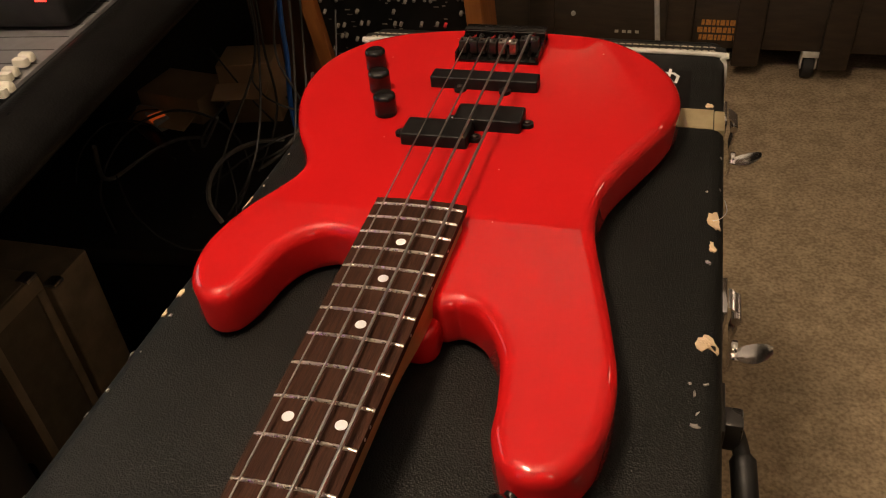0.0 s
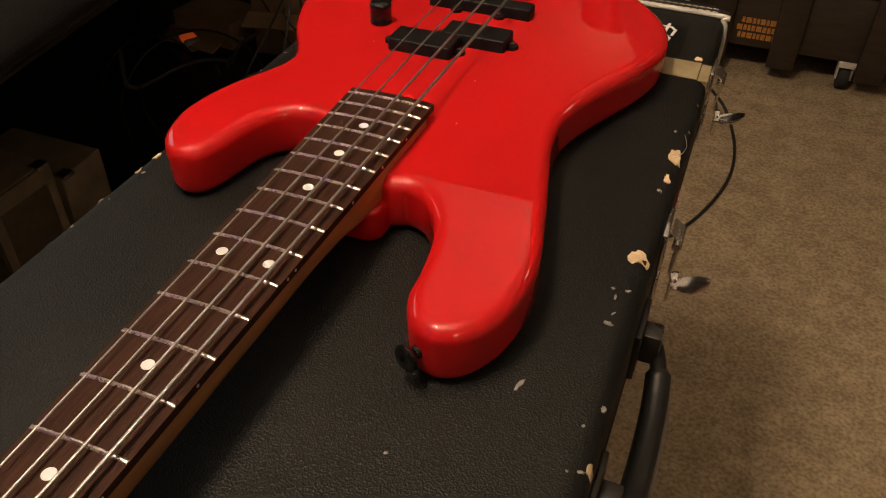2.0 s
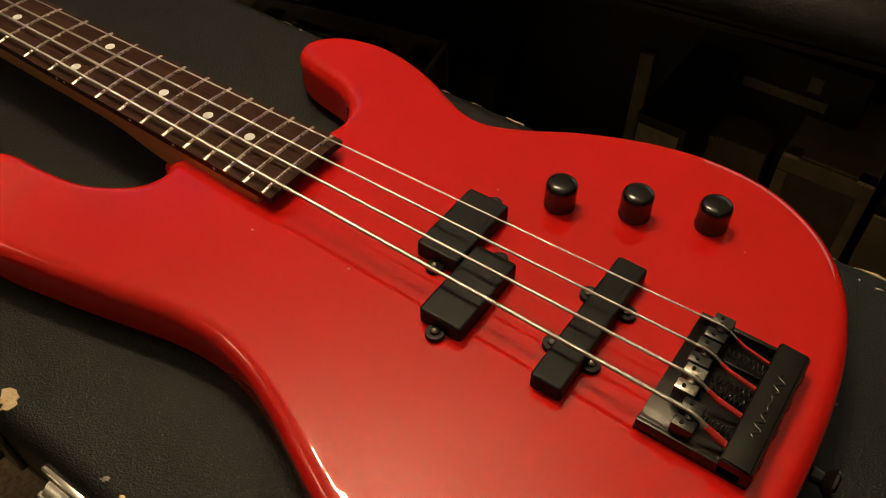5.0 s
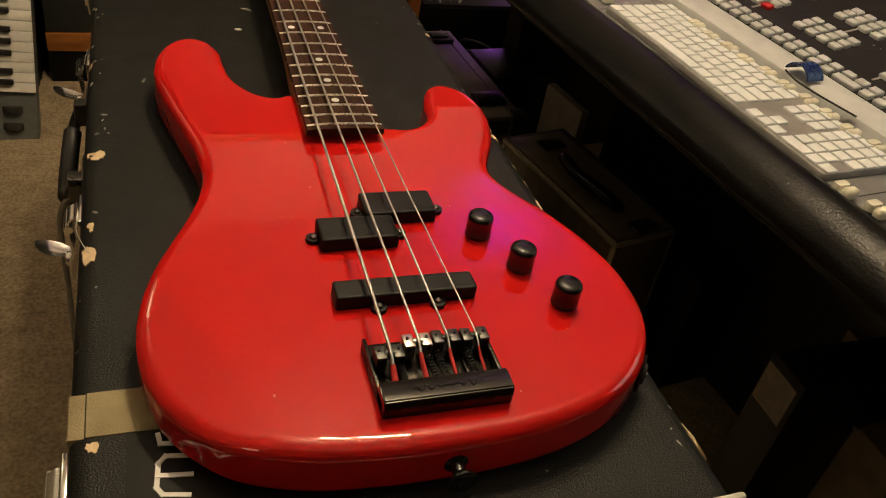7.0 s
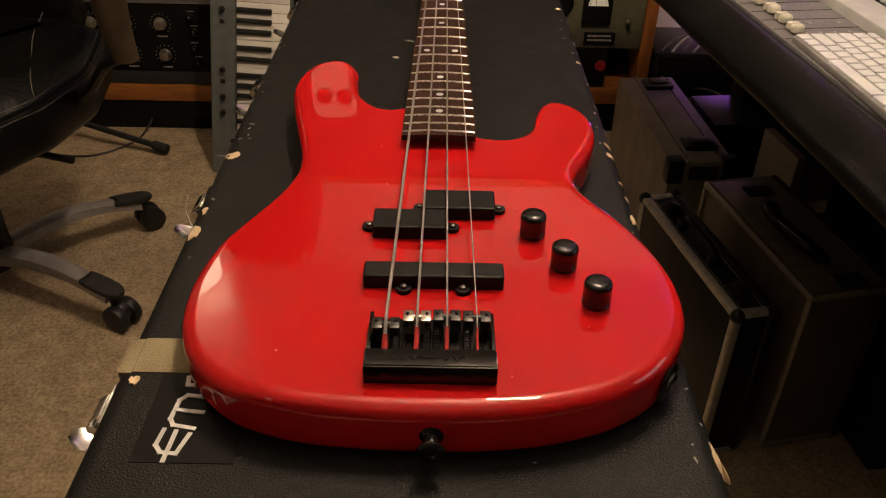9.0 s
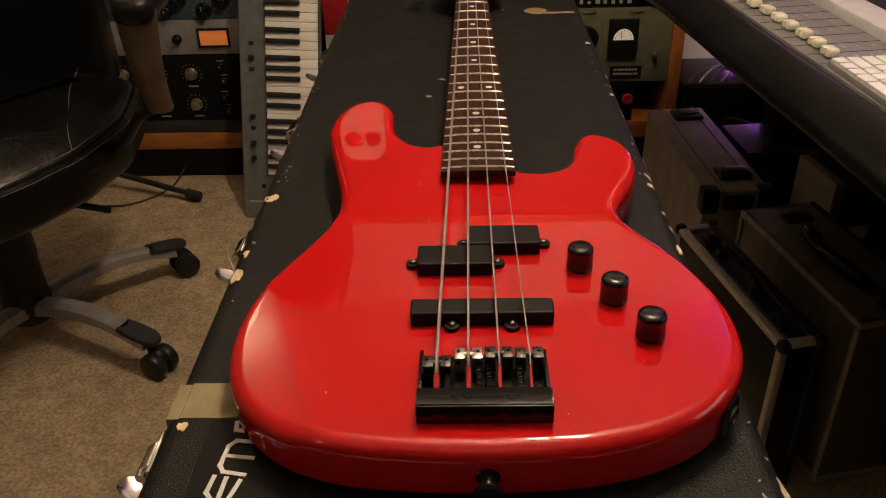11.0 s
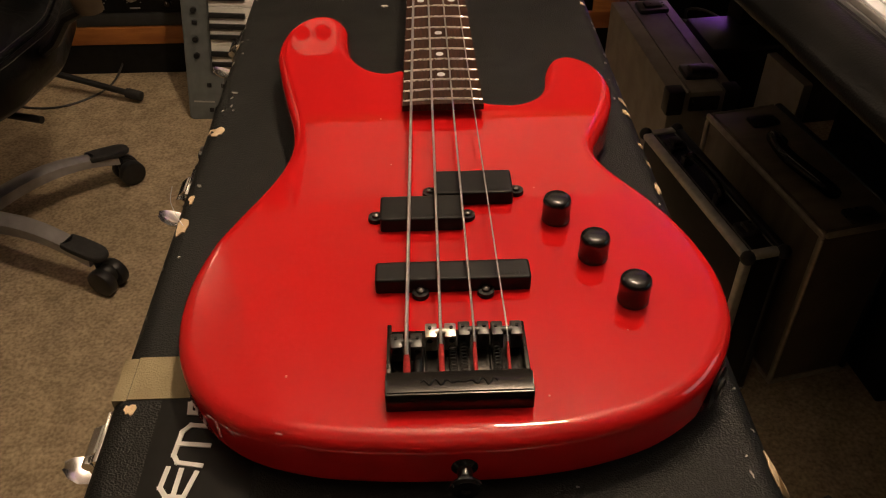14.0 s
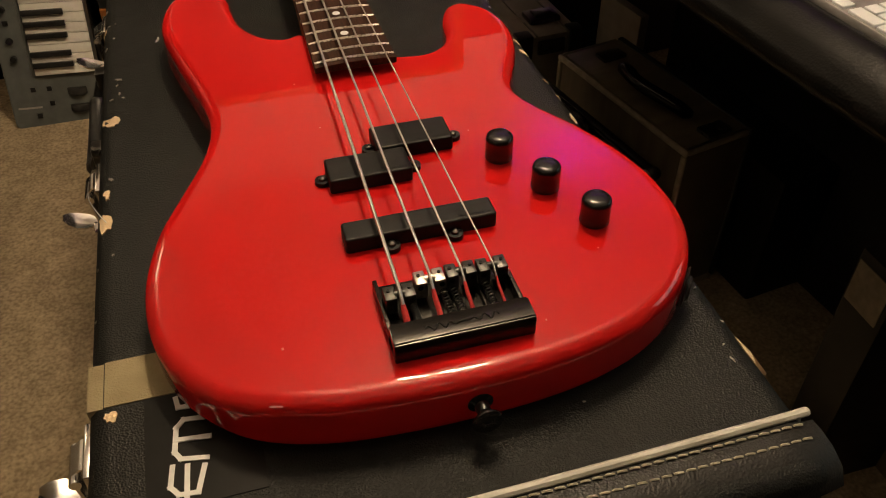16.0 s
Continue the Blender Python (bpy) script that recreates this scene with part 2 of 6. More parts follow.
M["blue_cable"] = mat("blue_cable", (0.02, 0.13, 0.55), (0.015, 0.10, 0.44), 0.42, scale=60)
M["cable"] = mat("black_cable", (0.014, 0.013, 0.012), (0.024, 0.022, 0.02), 0.5, scale=80)
M["grey_cable"] = mat("grey_cable", (0.10, 0.092, 0.08), (0.07, 0.064, 0.057), 0.55, scale=80)
M["pale_cable"] = mat("pale_cable", (0.36, 0.34, 0.30), (0.28, 0.26, 0.23), 0.5, scale=80)
M["case_rail"] = mat("dull_aluminium_rail", (0.62, 0.58, 0.50), (0.48, 0.45, 0.39), 0.36, 0.4, scale=60, rv=0.1)
M["tan_edge"] = mat("tan_metal_edging", (0.42, 0.36, 0.27), (0.32, 0.27, 0.20), 0.42, 0.3, scale=60, rv=0.1)
M["cardboard"] = mat("brown_cardboard", (0.42, 0.27, 0.15), (0.33, 0.21, 0.115), 0.75, scale=12, bump=0.2, bscale=150)
M["case_dull"] = mat("dull_brown_fibre", (0.12, 0.094, 0.058), (0.08, 0.062, 0.039), 0.7, scale=30, bump=0.3, bscale=200)
M["orange_led"] = mat("lit_orange_plastic", (0.62, 0.10, 0.015), (0.5, 0.07, 0.01), 0.4, scale=60, emit=(1.0, 0.13, 0.02), power=0.16)
M["paper"] = mat("paper_label", (0.24, 0.205, 0.15), (0.17, 0.145, 0.10), 0.7, scale=60)
M["bulb"] = mat("lit_bulb", (0.9, 0.8, 0.6), (0.9, 0.8, 0.6), 0.4, emit=(1.0, 0.755, 0.53), power=535.0)
M["fixture"] = mat("brass_fixture", (0.55, 0.42, 0.22), (0.45, 0.33, 0.16), 0.3, 1.0, scale=60)
# shades of the two added floor lamps that fill the room with light
M["warm_glow"] = mat("fill_lamp_diffuser", (0.9, 0.8, 0.6), (0.9, 0.8, 0.6), 0.4, emit=(1.0, 0.78, 0.55), power=6.5)
M["dim_glow"] = mat("dim_fill_diffuser", (0.9, 0.8, 0.6), (0.9, 0.8, 0.6), 0.4, emit=(1.0, 0.78, 0.55), power=3.4)
M["uplight"] = mat("ceiling_fill_lens", (0.9, 0.8, 0.6), (0.9, 0.8, 0.6), 0.4, emit=(1.0, 0.80, 0.60), power=52.0)
M["purple_led"] = mat("violet_led", (0.3, 0.1, 0.6), (0.3, 0.1, 0.6), 0.4, emit=(0.42, 0.03, 1.0), power=50.0)
M["violet_strip"] = mat("violet_strip", (0.3, 0.1, 0.6), (0.3, 0.1, 0.6), 0.4, emit=(0.42, 0.05, 1.0), power=45.0)
# glow of the added screen that gives the armrest its sheen
M["screen"] = mat("sheen_screen", (0.02, 0.02, 0.02), (0.02, 0.02, 0.02), 0.3, emit=(0.74, 0.90, 0.92), power=1.1)
M["red_led"] = mat("red_led", (0.8, 0.05, 0.03), (0.8, 0.05, 0.03), 0.4, emit=(1.0, 0.03, 0.02), power=3.0)


# ---- mesh helpers ----
def obj(name, bm, material, smooth=40):
    me = bpy.data.meshes.new(name)
    bmesh.ops.recalc_face_normals(bm, faces=bm.faces)
    bm.to_mesh(me)
    bm.free()
    for mm in (material if isinstance(material, (list, tuple)) else [material]):
        me.materials.append(M[mm] if isinstance(mm, str) else mm)
    ob = new(name, me)
    if smooth:
        me.polygons.foreach_set("use_smooth", [True] * len(me.polygons))
        me.set_sharp_from_angle(angle=radians(smooth))
    return ob


def part(name, bm, material, parent, label="", smooth=40):
    ob = obj(name, bm, material, smooth)
    ob.parent = parent
    if label:
        ob["label"] = label
    return ob


def shared(name, mesh, parent, m, label=""):
    """One more object on an existing mesh, as a part."""
    ob = new(name, mesh)
    ob.parent = parent
    ob.matrix_basis = m
    if label:
        ob["label"] = label
    return ob


def empty(name, label, category, at=(0, 0, 0), rot=(0, 0, 0), group="", kind=""):
    ob = new(name)
    ob.empty_display_size = 0.05
    ob.matrix_basis = pose(*at, *rot)
    return tagged(ob, label, category, group, kind)


def box(bm, x0, x1, y0, y1, z0, z1, bevel=0.0, m=None, seg=2):
    r = bmesh.ops.create_cube(bm, size=1.0)
    vs = r["verts"]
    for v in vs:
        v.co = Vector(((x0 + x1) / 2 + v.co.x * (x1 - x0), (y0 + y1) / 2 + v.co.y * (y1 - y0), (z0 + z1) / 2 + v.co.z * (z1 - z0)))
    if bevel:
        es = list({e for v in vs for e in v.link_edges})
        g = bmesh.ops.bevel(bm, geom=es, offset=bevel, segments=seg, profile=0.5, affect="EDGES")
        vs = list({v for f in g["faces"] for v in f.verts} | {v for v in vs if v.is_valid})
    if m is not None:
        bmesh.ops.transform(bm, matrix=m, verts=vs)
    return vs


def cyl(bm, p, q, r0, r1=None, seg=16, bevel=0.0):
    p, q = Vector(p), Vector(q)
    r1 = r0 if r1 is None else r1
    d = q - p
    g = bmesh.ops.create_cone(bm, cap_ends=True, segments=seg, radius1=r0, radius2=r1, depth=d.length)
    vs = g["verts"]
    if bevel:
        es = [e for e in {e for v in vs for e in v.link_edges} if abs(e.verts[0].co.z - e.verts[1].co.z) < 1e-6]
        gg = bmesh.ops.bevel(bm, geom=es, offset=bevel, segments=2, profile=0.5, affect="EDGES")
        vs = list({v for f in gg["faces"] for v in f.verts} | {v for v in vs if v.is_valid})
    rot = d.to_track_quat("Z", "Y").to_matrix().to_4x4()
    bmesh.ops.transform(bm, matrix=Matrix.Translation((p + q) / 2) @ rot, verts=vs)
    return vs


def lathe(bm, profile, at=(0, 0, 0), axis=(0, 0, 1), seg=28):
    """Turns (radius, height) pairs about an axis."""
    rot = Vector(axis).to_track_quat("Z", "Y").to_matrix().to_4x4()
    mm = Matrix.Translation(at) @ rot
    rings = []
    for r, h in profile:
        if r < 1e-6:
            rings.append([bm.verts.new(mm @ Vector((0, 0, h)))])
        else:
            rings.append([bm.verts.new(mm @ Vector((r * math.cos(2 * math.pi * i / seg), r * math.sin(2 * math.pi * i / seg), h))) for i in range(seg)])
    for a, b in zip(rings, rings[1:]):
        for i in range(seg):
            j = (i + 1) % seg
            vs = [a[i % len(a)], a[j % len(a)], b[j % len(b)], b[i % len(b)]]
            vs = list(dict.fromkeys(vs))
            if len(vs) > 2:
                bm.faces.new(vs)
    return rings


def sweep(bm, pts, r, seg=8, closed=False):
    """A round tube along points; r is one radius or one per point."""
    pts = [Vector(p) for p in pts]
    n = len(pts)
    rs = r if isinstance(r, (list, tuple)) else [r] * n
    rings, up = [], Vector((0.13, 0.21, 0.97)).normalized()
    for i, p in enumerate(pts):
        a = pts[(i - 1) % n] if closed or i else p
        b = pts[(i + 1) % n] if closed or i < n - 1 else p
        d = (b - a).normalized()
        s = d.cross(up)
        if s.length < 1e-3:
            s = d.cross(Vector((1, 0, 0)))
        s.normalize()
        u = s.cross(d)
        up = u
        rings.append([bm.verts.new(p + (s * math.cos(2 * math.pi * k / seg) + u * math.sin(2 * math.pi * k / seg)) * rs[i]) for k in range(seg)])
    for i in range(n if closed else n - 1):
        a, b = rings[i], rings[(i + 1) % n]
        for k in range(seg):
            bm.faces.new((a[k], a[(k + 1) % seg], b[(k + 1) % seg], b[k]))
    if not closed:
        bm.faces.new(rings[0])
        bm.faces.new(rings[-1])


def spline(pts, steps=6, closed=True):
    """Catmull-Rom curve through points of any size."""
    pts = [Vector(p) for p in pts]
    n = len(pts)
    out = []
    for i in range(n if closed else n - 1):
        get = (lambda k: pts[k % n]) if closed else (lambda k: pts[min(max(k, 0), n - 1)])
        p0, p1, p2, p3 = get(i - 1), get(i), get(i + 1), get(i + 2)
        for s in range(steps):
            t = s / steps
            out.append(0.5 * ((2 * p1) + (p2 - p0) * t + (2 * p0 - 5 * p1 + 4 * p2 - p3) * t * t + (3 * p1 - p0 - 3 * p2 + p3) * t ** 3))
    if not closed:
        out.append(pts[-1])
    return out


def slab(bm, outline, rings):
    """A closed outline (counter-clockwise, 2D) stacked as rings of (inset, z); first and last rings are capped."""
    n = len(outline)
    nrm = []
    for i in range(n):
        d = outline[(i + 1) % n] - outline[i - 1]
        nrm.append(Vector((-d.y, d.x)).normalized())
    loops = [[bm.verts.new((outline[i].x + nrm[i].x * inset, outline[i].y + nrm[i].y * inset, z)) for i in range(n)] for inset, z in rings]
    for a, b in zip(loops, loops[1:]):
        for i in range(n):
            j = (i + 1) % n
            bm.faces.new((a[i], a[j], b[j], b[i]))
    bm.faces.new(list(reversed(loops[0])))
    bm.faces.new(loops[-1])
    return loops


def rect(x0, x1, y0, y1, r=0.01, seg=5):
    """Outline of a rectangle with round corners, counter-clockwise."""
    out = []
    for cx, cy, a in ((x1 - r, y1 - r, 0), (x0 + r, y1 - r, 90), (x0 + r, y0 + r, 180), (x1 - r, y0 + r, 270)):
        for k in range(seg + 1):
            b = radians(a + 90 * k / seg)
            out.append(Vector((cx + r * math.cos(b), cy + r * math.sin(b))))
    return out


def rounded(z0, z1, r, n=4):
    """Ring list for slab(): round lower and upper edges of radius r."""
    lo = [(r - r * math.sin(a), z0 + r - r * math.cos(a)) for a in [math.pi / 2 * k / n for k in range(n + 1)]]
    hi = [(r - r * math.cos(a), z1 - r + r * math.sin(a)) for a in [math.pi / 2 * k / n for k in range(n + 1)]]
    return [(r + 0.001, z0)] + lo + hi + [(r + 0.001, z1)]


def B():
    return bmesh.new()


# ---- the room ----
def structure(name, label, category, material, *boxes):
    bm = B()
    for b in boxes:
        box(bm, *b)
    return tagged(obj(name, bm, material, 0), label, category, kind="structure")


structure("floor", "beige short-pile carpet on the studio floor", "floor", "carpet", (-2.7, 2.5, -1.95, 2.45, FLOOR - 0.1, FLOOR))
structure("ceiling", "plain off-white painted ceiling", "ceiling", "ceiling", (-2.7, 2.5, -1.95, 2.45, CEIL, CEIL + 0.1))
structure("wall_south", "dark brown panelled wall", "wall", "dark_wall", (-2.7, 2.5, -1.95, -1.80, FLOOR, CEIL))
structure("wall_north", "white painted wall behind the equipment rack", "wall", "white_wall", (-2.7, 2.5, 2.25, 2.45, FLOOR, CEIL))
structure("wall_west", "plain warm grey painted wall", "wall", "wall", (-2.7, -2.5, -1.80, 2.25, FLOOR, CEIL))
structure("wall_east", "plain warm grey painted wall", "wall", "wall", (2.3, 2.5, -1.80, 2.25, FLOOR, CEIL))
# unseen dark panels, added so the armrest mirrors less of the white wall
structure("dark_reflection_panel", "unseen dark panels added above the console to darken armrest reflections", "wall panel", "dark_wall", (0.62, 1.02, 2.215, 2.249, 0.0, 1.10), (1.50, 2.3, 2.215, 2.249, 0.0, 1.50))
structure("baseboard", "white moulded baseboard along the wall", "baseboard", "white_wall", (0.57, 2.3, 2.225, 2.25, FLOOR, FLOOR + 0.13), (0.57, 2.3, 2.235, 2.25, FLOOR + 0.13, FLOOR + 0.15))

# the lamp on the ceiling: five small bulbs along a brass bar
lamp = empty("ceiling_lamp", "brass ceiling bar lamp with five small warm bulbs", "lamp", (0.217, 0.571, CEIL), (0, 0, 26))
bm = B()
lathe(bm, [(0, 0), (0.06, 0), (0.06, -0.010), (0.045, -0.018), (0.010, -0.022), (0.008, -0.265), (0, -0.265)])
box(bm, -0.011, 0.011, -0.19, 0.19, -0.278, -0.264, 0.003)
part("bar", bm, "fixture", lamp, "slim brass bar on a short stem")
for k, (y, dx) in enumerate(((-0.170, 0.012), (-0.099, -0.014), (0.0, 0.016), (0.083, -0.012), (0.170, 0.010))):
    bm = B()
    lathe(bm, [(0, 0), (0.014, 0), (0.016, 0.022), (0, 0.022)], (dx * 0.3, y, -0.276), (dx * 8, 0.1, -1), 14)
    arm = part("lamp_holder", bm, "fixture", lamp)
    bm = B()
    lathe(bm, [(0, 0), (0.009, 0.002), (0.020, 0.022), (0.022, 0.034), (0.0155, 0.049), (0, 0.054)], (dx * 0.5, y, -0.296), (dx * 8, 0.1, -1), 16)
    part("bulb", bm, "bulb", arm, "glowing warm bulb")

# unseen lamps added for fill light: one beside the tall rack, one in the south corner
def fill_floor_lamp(x, y, top, glow):
    lantern = empty("fill_floor_lamp", "unseen floor lamp added for fill, with a warm glowing drum shade", "lamp", (x, y, FLOOR), group="floor lamps")
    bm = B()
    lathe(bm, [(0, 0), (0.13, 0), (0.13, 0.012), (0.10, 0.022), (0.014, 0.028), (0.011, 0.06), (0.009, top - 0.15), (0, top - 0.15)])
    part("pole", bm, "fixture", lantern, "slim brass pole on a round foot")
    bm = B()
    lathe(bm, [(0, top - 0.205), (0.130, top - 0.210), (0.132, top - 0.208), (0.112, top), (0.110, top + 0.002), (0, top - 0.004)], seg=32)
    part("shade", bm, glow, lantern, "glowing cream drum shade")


fill_floor_lamp(-1.44, 1.92, 2.21, "warm_glow")
fill_floor_lamp(-1.60, -1.42, 1.75, "dim_glow")

# wall lamps that throw their light upward: violet on the north wall, an added warm one on the south wall
def wall_lamp(label, at, turn, r, glow, glow_label):
    par = empty("wall_lamp", label, "lamp", at, (0, 0, turn))
    bm = B()
    box(bm, -0.03, 0.03, -0.008, 0.0, -0.05, 0.05, 0.002)
    cyl(bm, (0, -0.004, 0), (0, -0.10, 0), 0.008)
    part("bracket", bm, "black_plastic", par)
    bm = B()
    lathe(bm, [(0, -0.07), (r - 0.005, -0.07), (r + 0.006, -0.06), (r + 0.008, 0.04), (r + 0.003, 0.04), (r + 0.001, 0.02), (0, 0.02)], (0, -0.08 - r, 0))
    part("housing", bm, "black_plastic", par)
    bm = B()
    lathe(bm, [(0, 0.021), (r, 0.021), (r, 0.024), (0, 0.024)], (0, -0.08 - r, 0))
    part("lens", bm, glow, par, glow_label)


wall_lamp("small black wall lamp throwing violet light upward", (1.15, 2.25, 1.34), 0, 0.050, "purple_led", "glowing violet lens")
wall_lamp("small black wall lamp throwing violet light upward", (1.22, 2.25, 0.22), 0, 0.050, "purple_led", "glowing violet lens")
# the warm south lamp is unseen, added to brighten the ceiling the bass reflects
wall_lamp("unseen wall lamp added to throw warm light up to the ceiling", (0.15, -1.80, 0.72), 180, 0.080, "uplight", "glowing warm lens")

# violet light strip low on the wall behind the console
strip = empty("light_strip", "thin violet light strip along the wall above the baseboard", "light strip", (0.98, 2.249, -0.42))
bm = B()
box(bm, -0.16, 0.16, -0.014, 0.0, -0.010, 0.010, 0.002)
part("channel", bm, "black_plastic", strip)
bm = B()
box(bm, -0.155, 0.155, -0.018, -0.0145, -0.006, 0.006, 0.001)
part("diffuser", bm, "violet_strip", strip, "glowing violet diffuser")

# ---- the bass guitar ----
SCALE = 0.8636          # 34 inch string length
BODY_TOP = 0.039
BOARD_TOP = 0.0515


def fret_y(n):
    return SCALE * 2 ** (-n / 12)


def board_half(y):
    """Half the fingerboard's width at y."""
    return 0.0203 + (0.0317 - 0.0203) * (SCALE - y) / (SCALE - 0.25)


bass = empty("bass_guitar", "glossy red four-string electric bass guitar lying on a black case", "bass guitar")
bass_side = [(-0.0260, 0.3320), (-0.0466, 0.3310), (-0.0625, 0.3400), (-0.0773, 0.3655), (-0.0830, 0.3980), (-0.0850, 0.4226), (-0.0955, 0.4425), (-0.1121, 0.4480),
             (-0.1288, 0.4386), (-0.1413, 0.4137), (-0.1450, 0.3759), (-0.1372, 0.3298), (-0.1265, 0.2836), (-0.1183, 0.2473), (-0.1160, 0.2160), (-0.1204, 0.1894),
             (-0.1292, 0.1638), (-0.1430, 0.1331), (-0.1565, 0.1012), (-0.1645, 0.0686), (-0.1645, 0.0345), (-0.1560, 0.0027), (-0.1400, -0.0225), (-0.1160, -0.0430)]
treble_side = [(-0.0815, -0.0555), (-0.0404, -0.0605), (0.0000, -0.0615), (0.0365, -0.0600), (0.0717, -0.0545), (0.1055, -0.0430), (0.1335, -0.0240), (0.1515, 0.0000),
               (0.1615, 0.0249), (0.1645, 0.0540), (0.1615, 0.0826), (0.1530, 0.1121), (0.1388, 0.1438), (0.1225, 0.1712), (0.1133, 0.1927), (0.1133, 0.2106),
               (0.1210, 0.2304), (0.1322, 0.2544), (0.1402, 0.2818), (0.1421, 0.3093), (0.1340, 0.3374), (0.1160, 0.3530), (0.1000, 0.3490), (0.0915, 0.3309),
               (0.0857, 0.3018), (0.0763, 0.2838), (0.0616, 0.2742), (0.0464, 0.2745), (0.0310, 0.2815)]
bm = B()
slab(bm, spline(bass_side + treble_side, 6), rounded(0.0, BODY_TOP, 0.0095, 6))
bm.normal_update()
bmesh.ops.triangulate(bm, faces=[f for f in bm.faces if len(f.verts) > 4])
# the forearm contour: the corner of the lower bout slopes away
CX, CY, NX, NY = -0.094, -0.052, -0.933, -0.361
for k in range(13):
    off = -0.009 + 0.003 * k
    bmesh.ops.bisect_plane(bm, geom=bm.verts[:] + bm.edges[:] + bm.faces[:], dist=1e-6, plane_co=(CX + NX * off, CY + NY * off, 0), plane_no=(NX, NY, 0))
for v in bm.verts:
    s = (v.co.x - CX) * NX + (v.co.y - CY) * NY + 0.009
    if s > 0:
        drop = 0.19 * (s * s / 0.024 if s < 0.012 else s - 0.006)
        v.co.z *= 1 - drop / BODY_TOP
slab(bm, rect(-0.0345, 0.0345, 0.255, 0.353, 0.012, 6), rounded(0.0, 0.0245, 0.004, 3))
part("body", bm, "red", bass, "glossy bright red lacquered body", smooth=50)

# small nicks in the lacquer
for x, y, r in ((-0.094, -0.014, 0.0011), (0.060, 0.153, 0.0008), (-0.049, 0.250, 0.0010), (0.097, 0.013, 0.0007), (0.046, -0.033, 0.0008), (-0.040, 0.186, 0.0009)):
    s = (x - CX) * NX + (y - CY) * NY + 0.009
    drop = 0.0 if s < 0 else 0.19 * (s * s / 0.024 if s < 0.012 else s - 0.006)
    bm = B()
    bmesh.ops.create_uvsphere(bm, u_segments=8, v_segments=6, radius=1, matrix=Matrix.LocRotScale((x, y, BODY_TOP - drop), None, (r * 0.7, r, 0.0002)))
    part("paint_nick", bm, "nick", bass, "tiny pale nick in the lacquer")

# neck: a D-shaped bar of maple that grows out of the heel
bm = B()
prev = None
for k in range(25):
    y = 0.262 + (SCALE + 0.004 - 0.262) * k / 24
    w = board_half(y) - 0.0006
    depth = 0.0215 if y > 0.40 else 0.0215 + 0.003 * min(1, (0.40 - y) / 0.05)
    e = 0.55 if y > 0.40 else 0.55 - 0.40 * min(1, (0.40 - y) / 0.05)
    ring = []
    for j in range(13):
        a = math.pi * j / 12
        ring.append(bm.verts.new((w * math.copysign(abs(math.cos(a)) ** e, math.cos(a)), y, 0.0455 - depth * math.sin(a) ** e)))
    if prev:
        for j in range(12):
            bm.faces.new((prev[j], prev[j + 1], ring[j + 1], ring[j]))
        bm.faces.new((prev[12], prev[0], ring[0], ring[12]))
    else:
        bm.faces.new(ring)
    prev = ring
bm.faces.new(prev)
neck = part("neck", bm, "maple", bass, "amber maple neck")

# fingerboard, slightly arched
bm = B()
prev = None
for y in (0.2495, 0.2505, 0.40, 0.60, SCALE - 0.003):
    w = board_half(y)
    ring = [bm.verts.new((-w, y, 0.0455)), *[bm.verts.new((w * (j / 5 - 1), y, BOARD_TOP - 0.0012 * (j / 5 - 1) ** 2)) for j in range(11)], bm.verts.new((w, y, 0.0455))]
    if prev:
        for j in range(13):
            bm.faces.new((prev[j], prev[(j + 1) % 13], ring[(j + 1) % 13], ring[j]))
    else:
        bm.faces.new(ring)
    prev = ring
bm.faces.new(prev)
board = part("fingerboard", bm, "rosewood", neck, "dark rosewood fingerboard")
for n in range(1, 22):
    y = fret_y(n)
    w = board_half(y) - 0.0004
    bm = B()
    prev = None
    for j in range(11):
        u = j / 5 - 1
        zc = BOARD_TOP - 0.0012 * u * u
        end = 0.0006 if j in (0, 10) else 0
        ring = [bm.verts.new((w * u, y + dy, zc + dz)) for dy, dz in ((-0.00125, -0.0003), (-0.0010, 0.0006), (-0.0004, 0.0012 - end), (0.0004, 0.0012 - end), (0.0010, 0.0006), (0.00125, -0.0003))]
        if prev:
            for i in range(6):
                bm.faces.new((prev[i], prev[(i + 1) % 6], ring[(i + 1) % 6], ring[i]))
        else:
            bm.faces.new(ring)
        prev = ring
    bm.faces.new(prev)
    part("fret", bm, "fret", neck)
for n in (3, 5, 7, 9, 12, 15, 17, 19):
    y = (fret_y(n) + fret_y(n - 1)) / 2
    for x in ((-0.0145, 0.0145) if n == 12 else (0.0,)):
        bm = B()
        cyl(bm, (x, y, BOARD_TOP - 0.002), (x, y, BOARD_TOP + 0.0002 - 0.0012 * (x / board_half(y)) ** 2), 0.0033, seg=20)
        part("position_dot", bm, "dot", neck, "round white position dot")
    for x in ((-0.004, 0.004) if n == 12 else (0.0,)):
        bm = B()
        cyl(bm, (-board_half(y) - 0.0002, y + x, 0.0482), (-board_half(y) + 0.002, y + x, 0.0482), 0.0010, seg=10)
        part("side_dot", bm, "dot", neck)
bm = B()
box(bm, -0.0203, 0.0203, SCALE - 0.0035, SCALE + 0.0015, 0.0455, 0.0535, 0.0008)
part("nut", bm, "dot", neck, "white string nut")

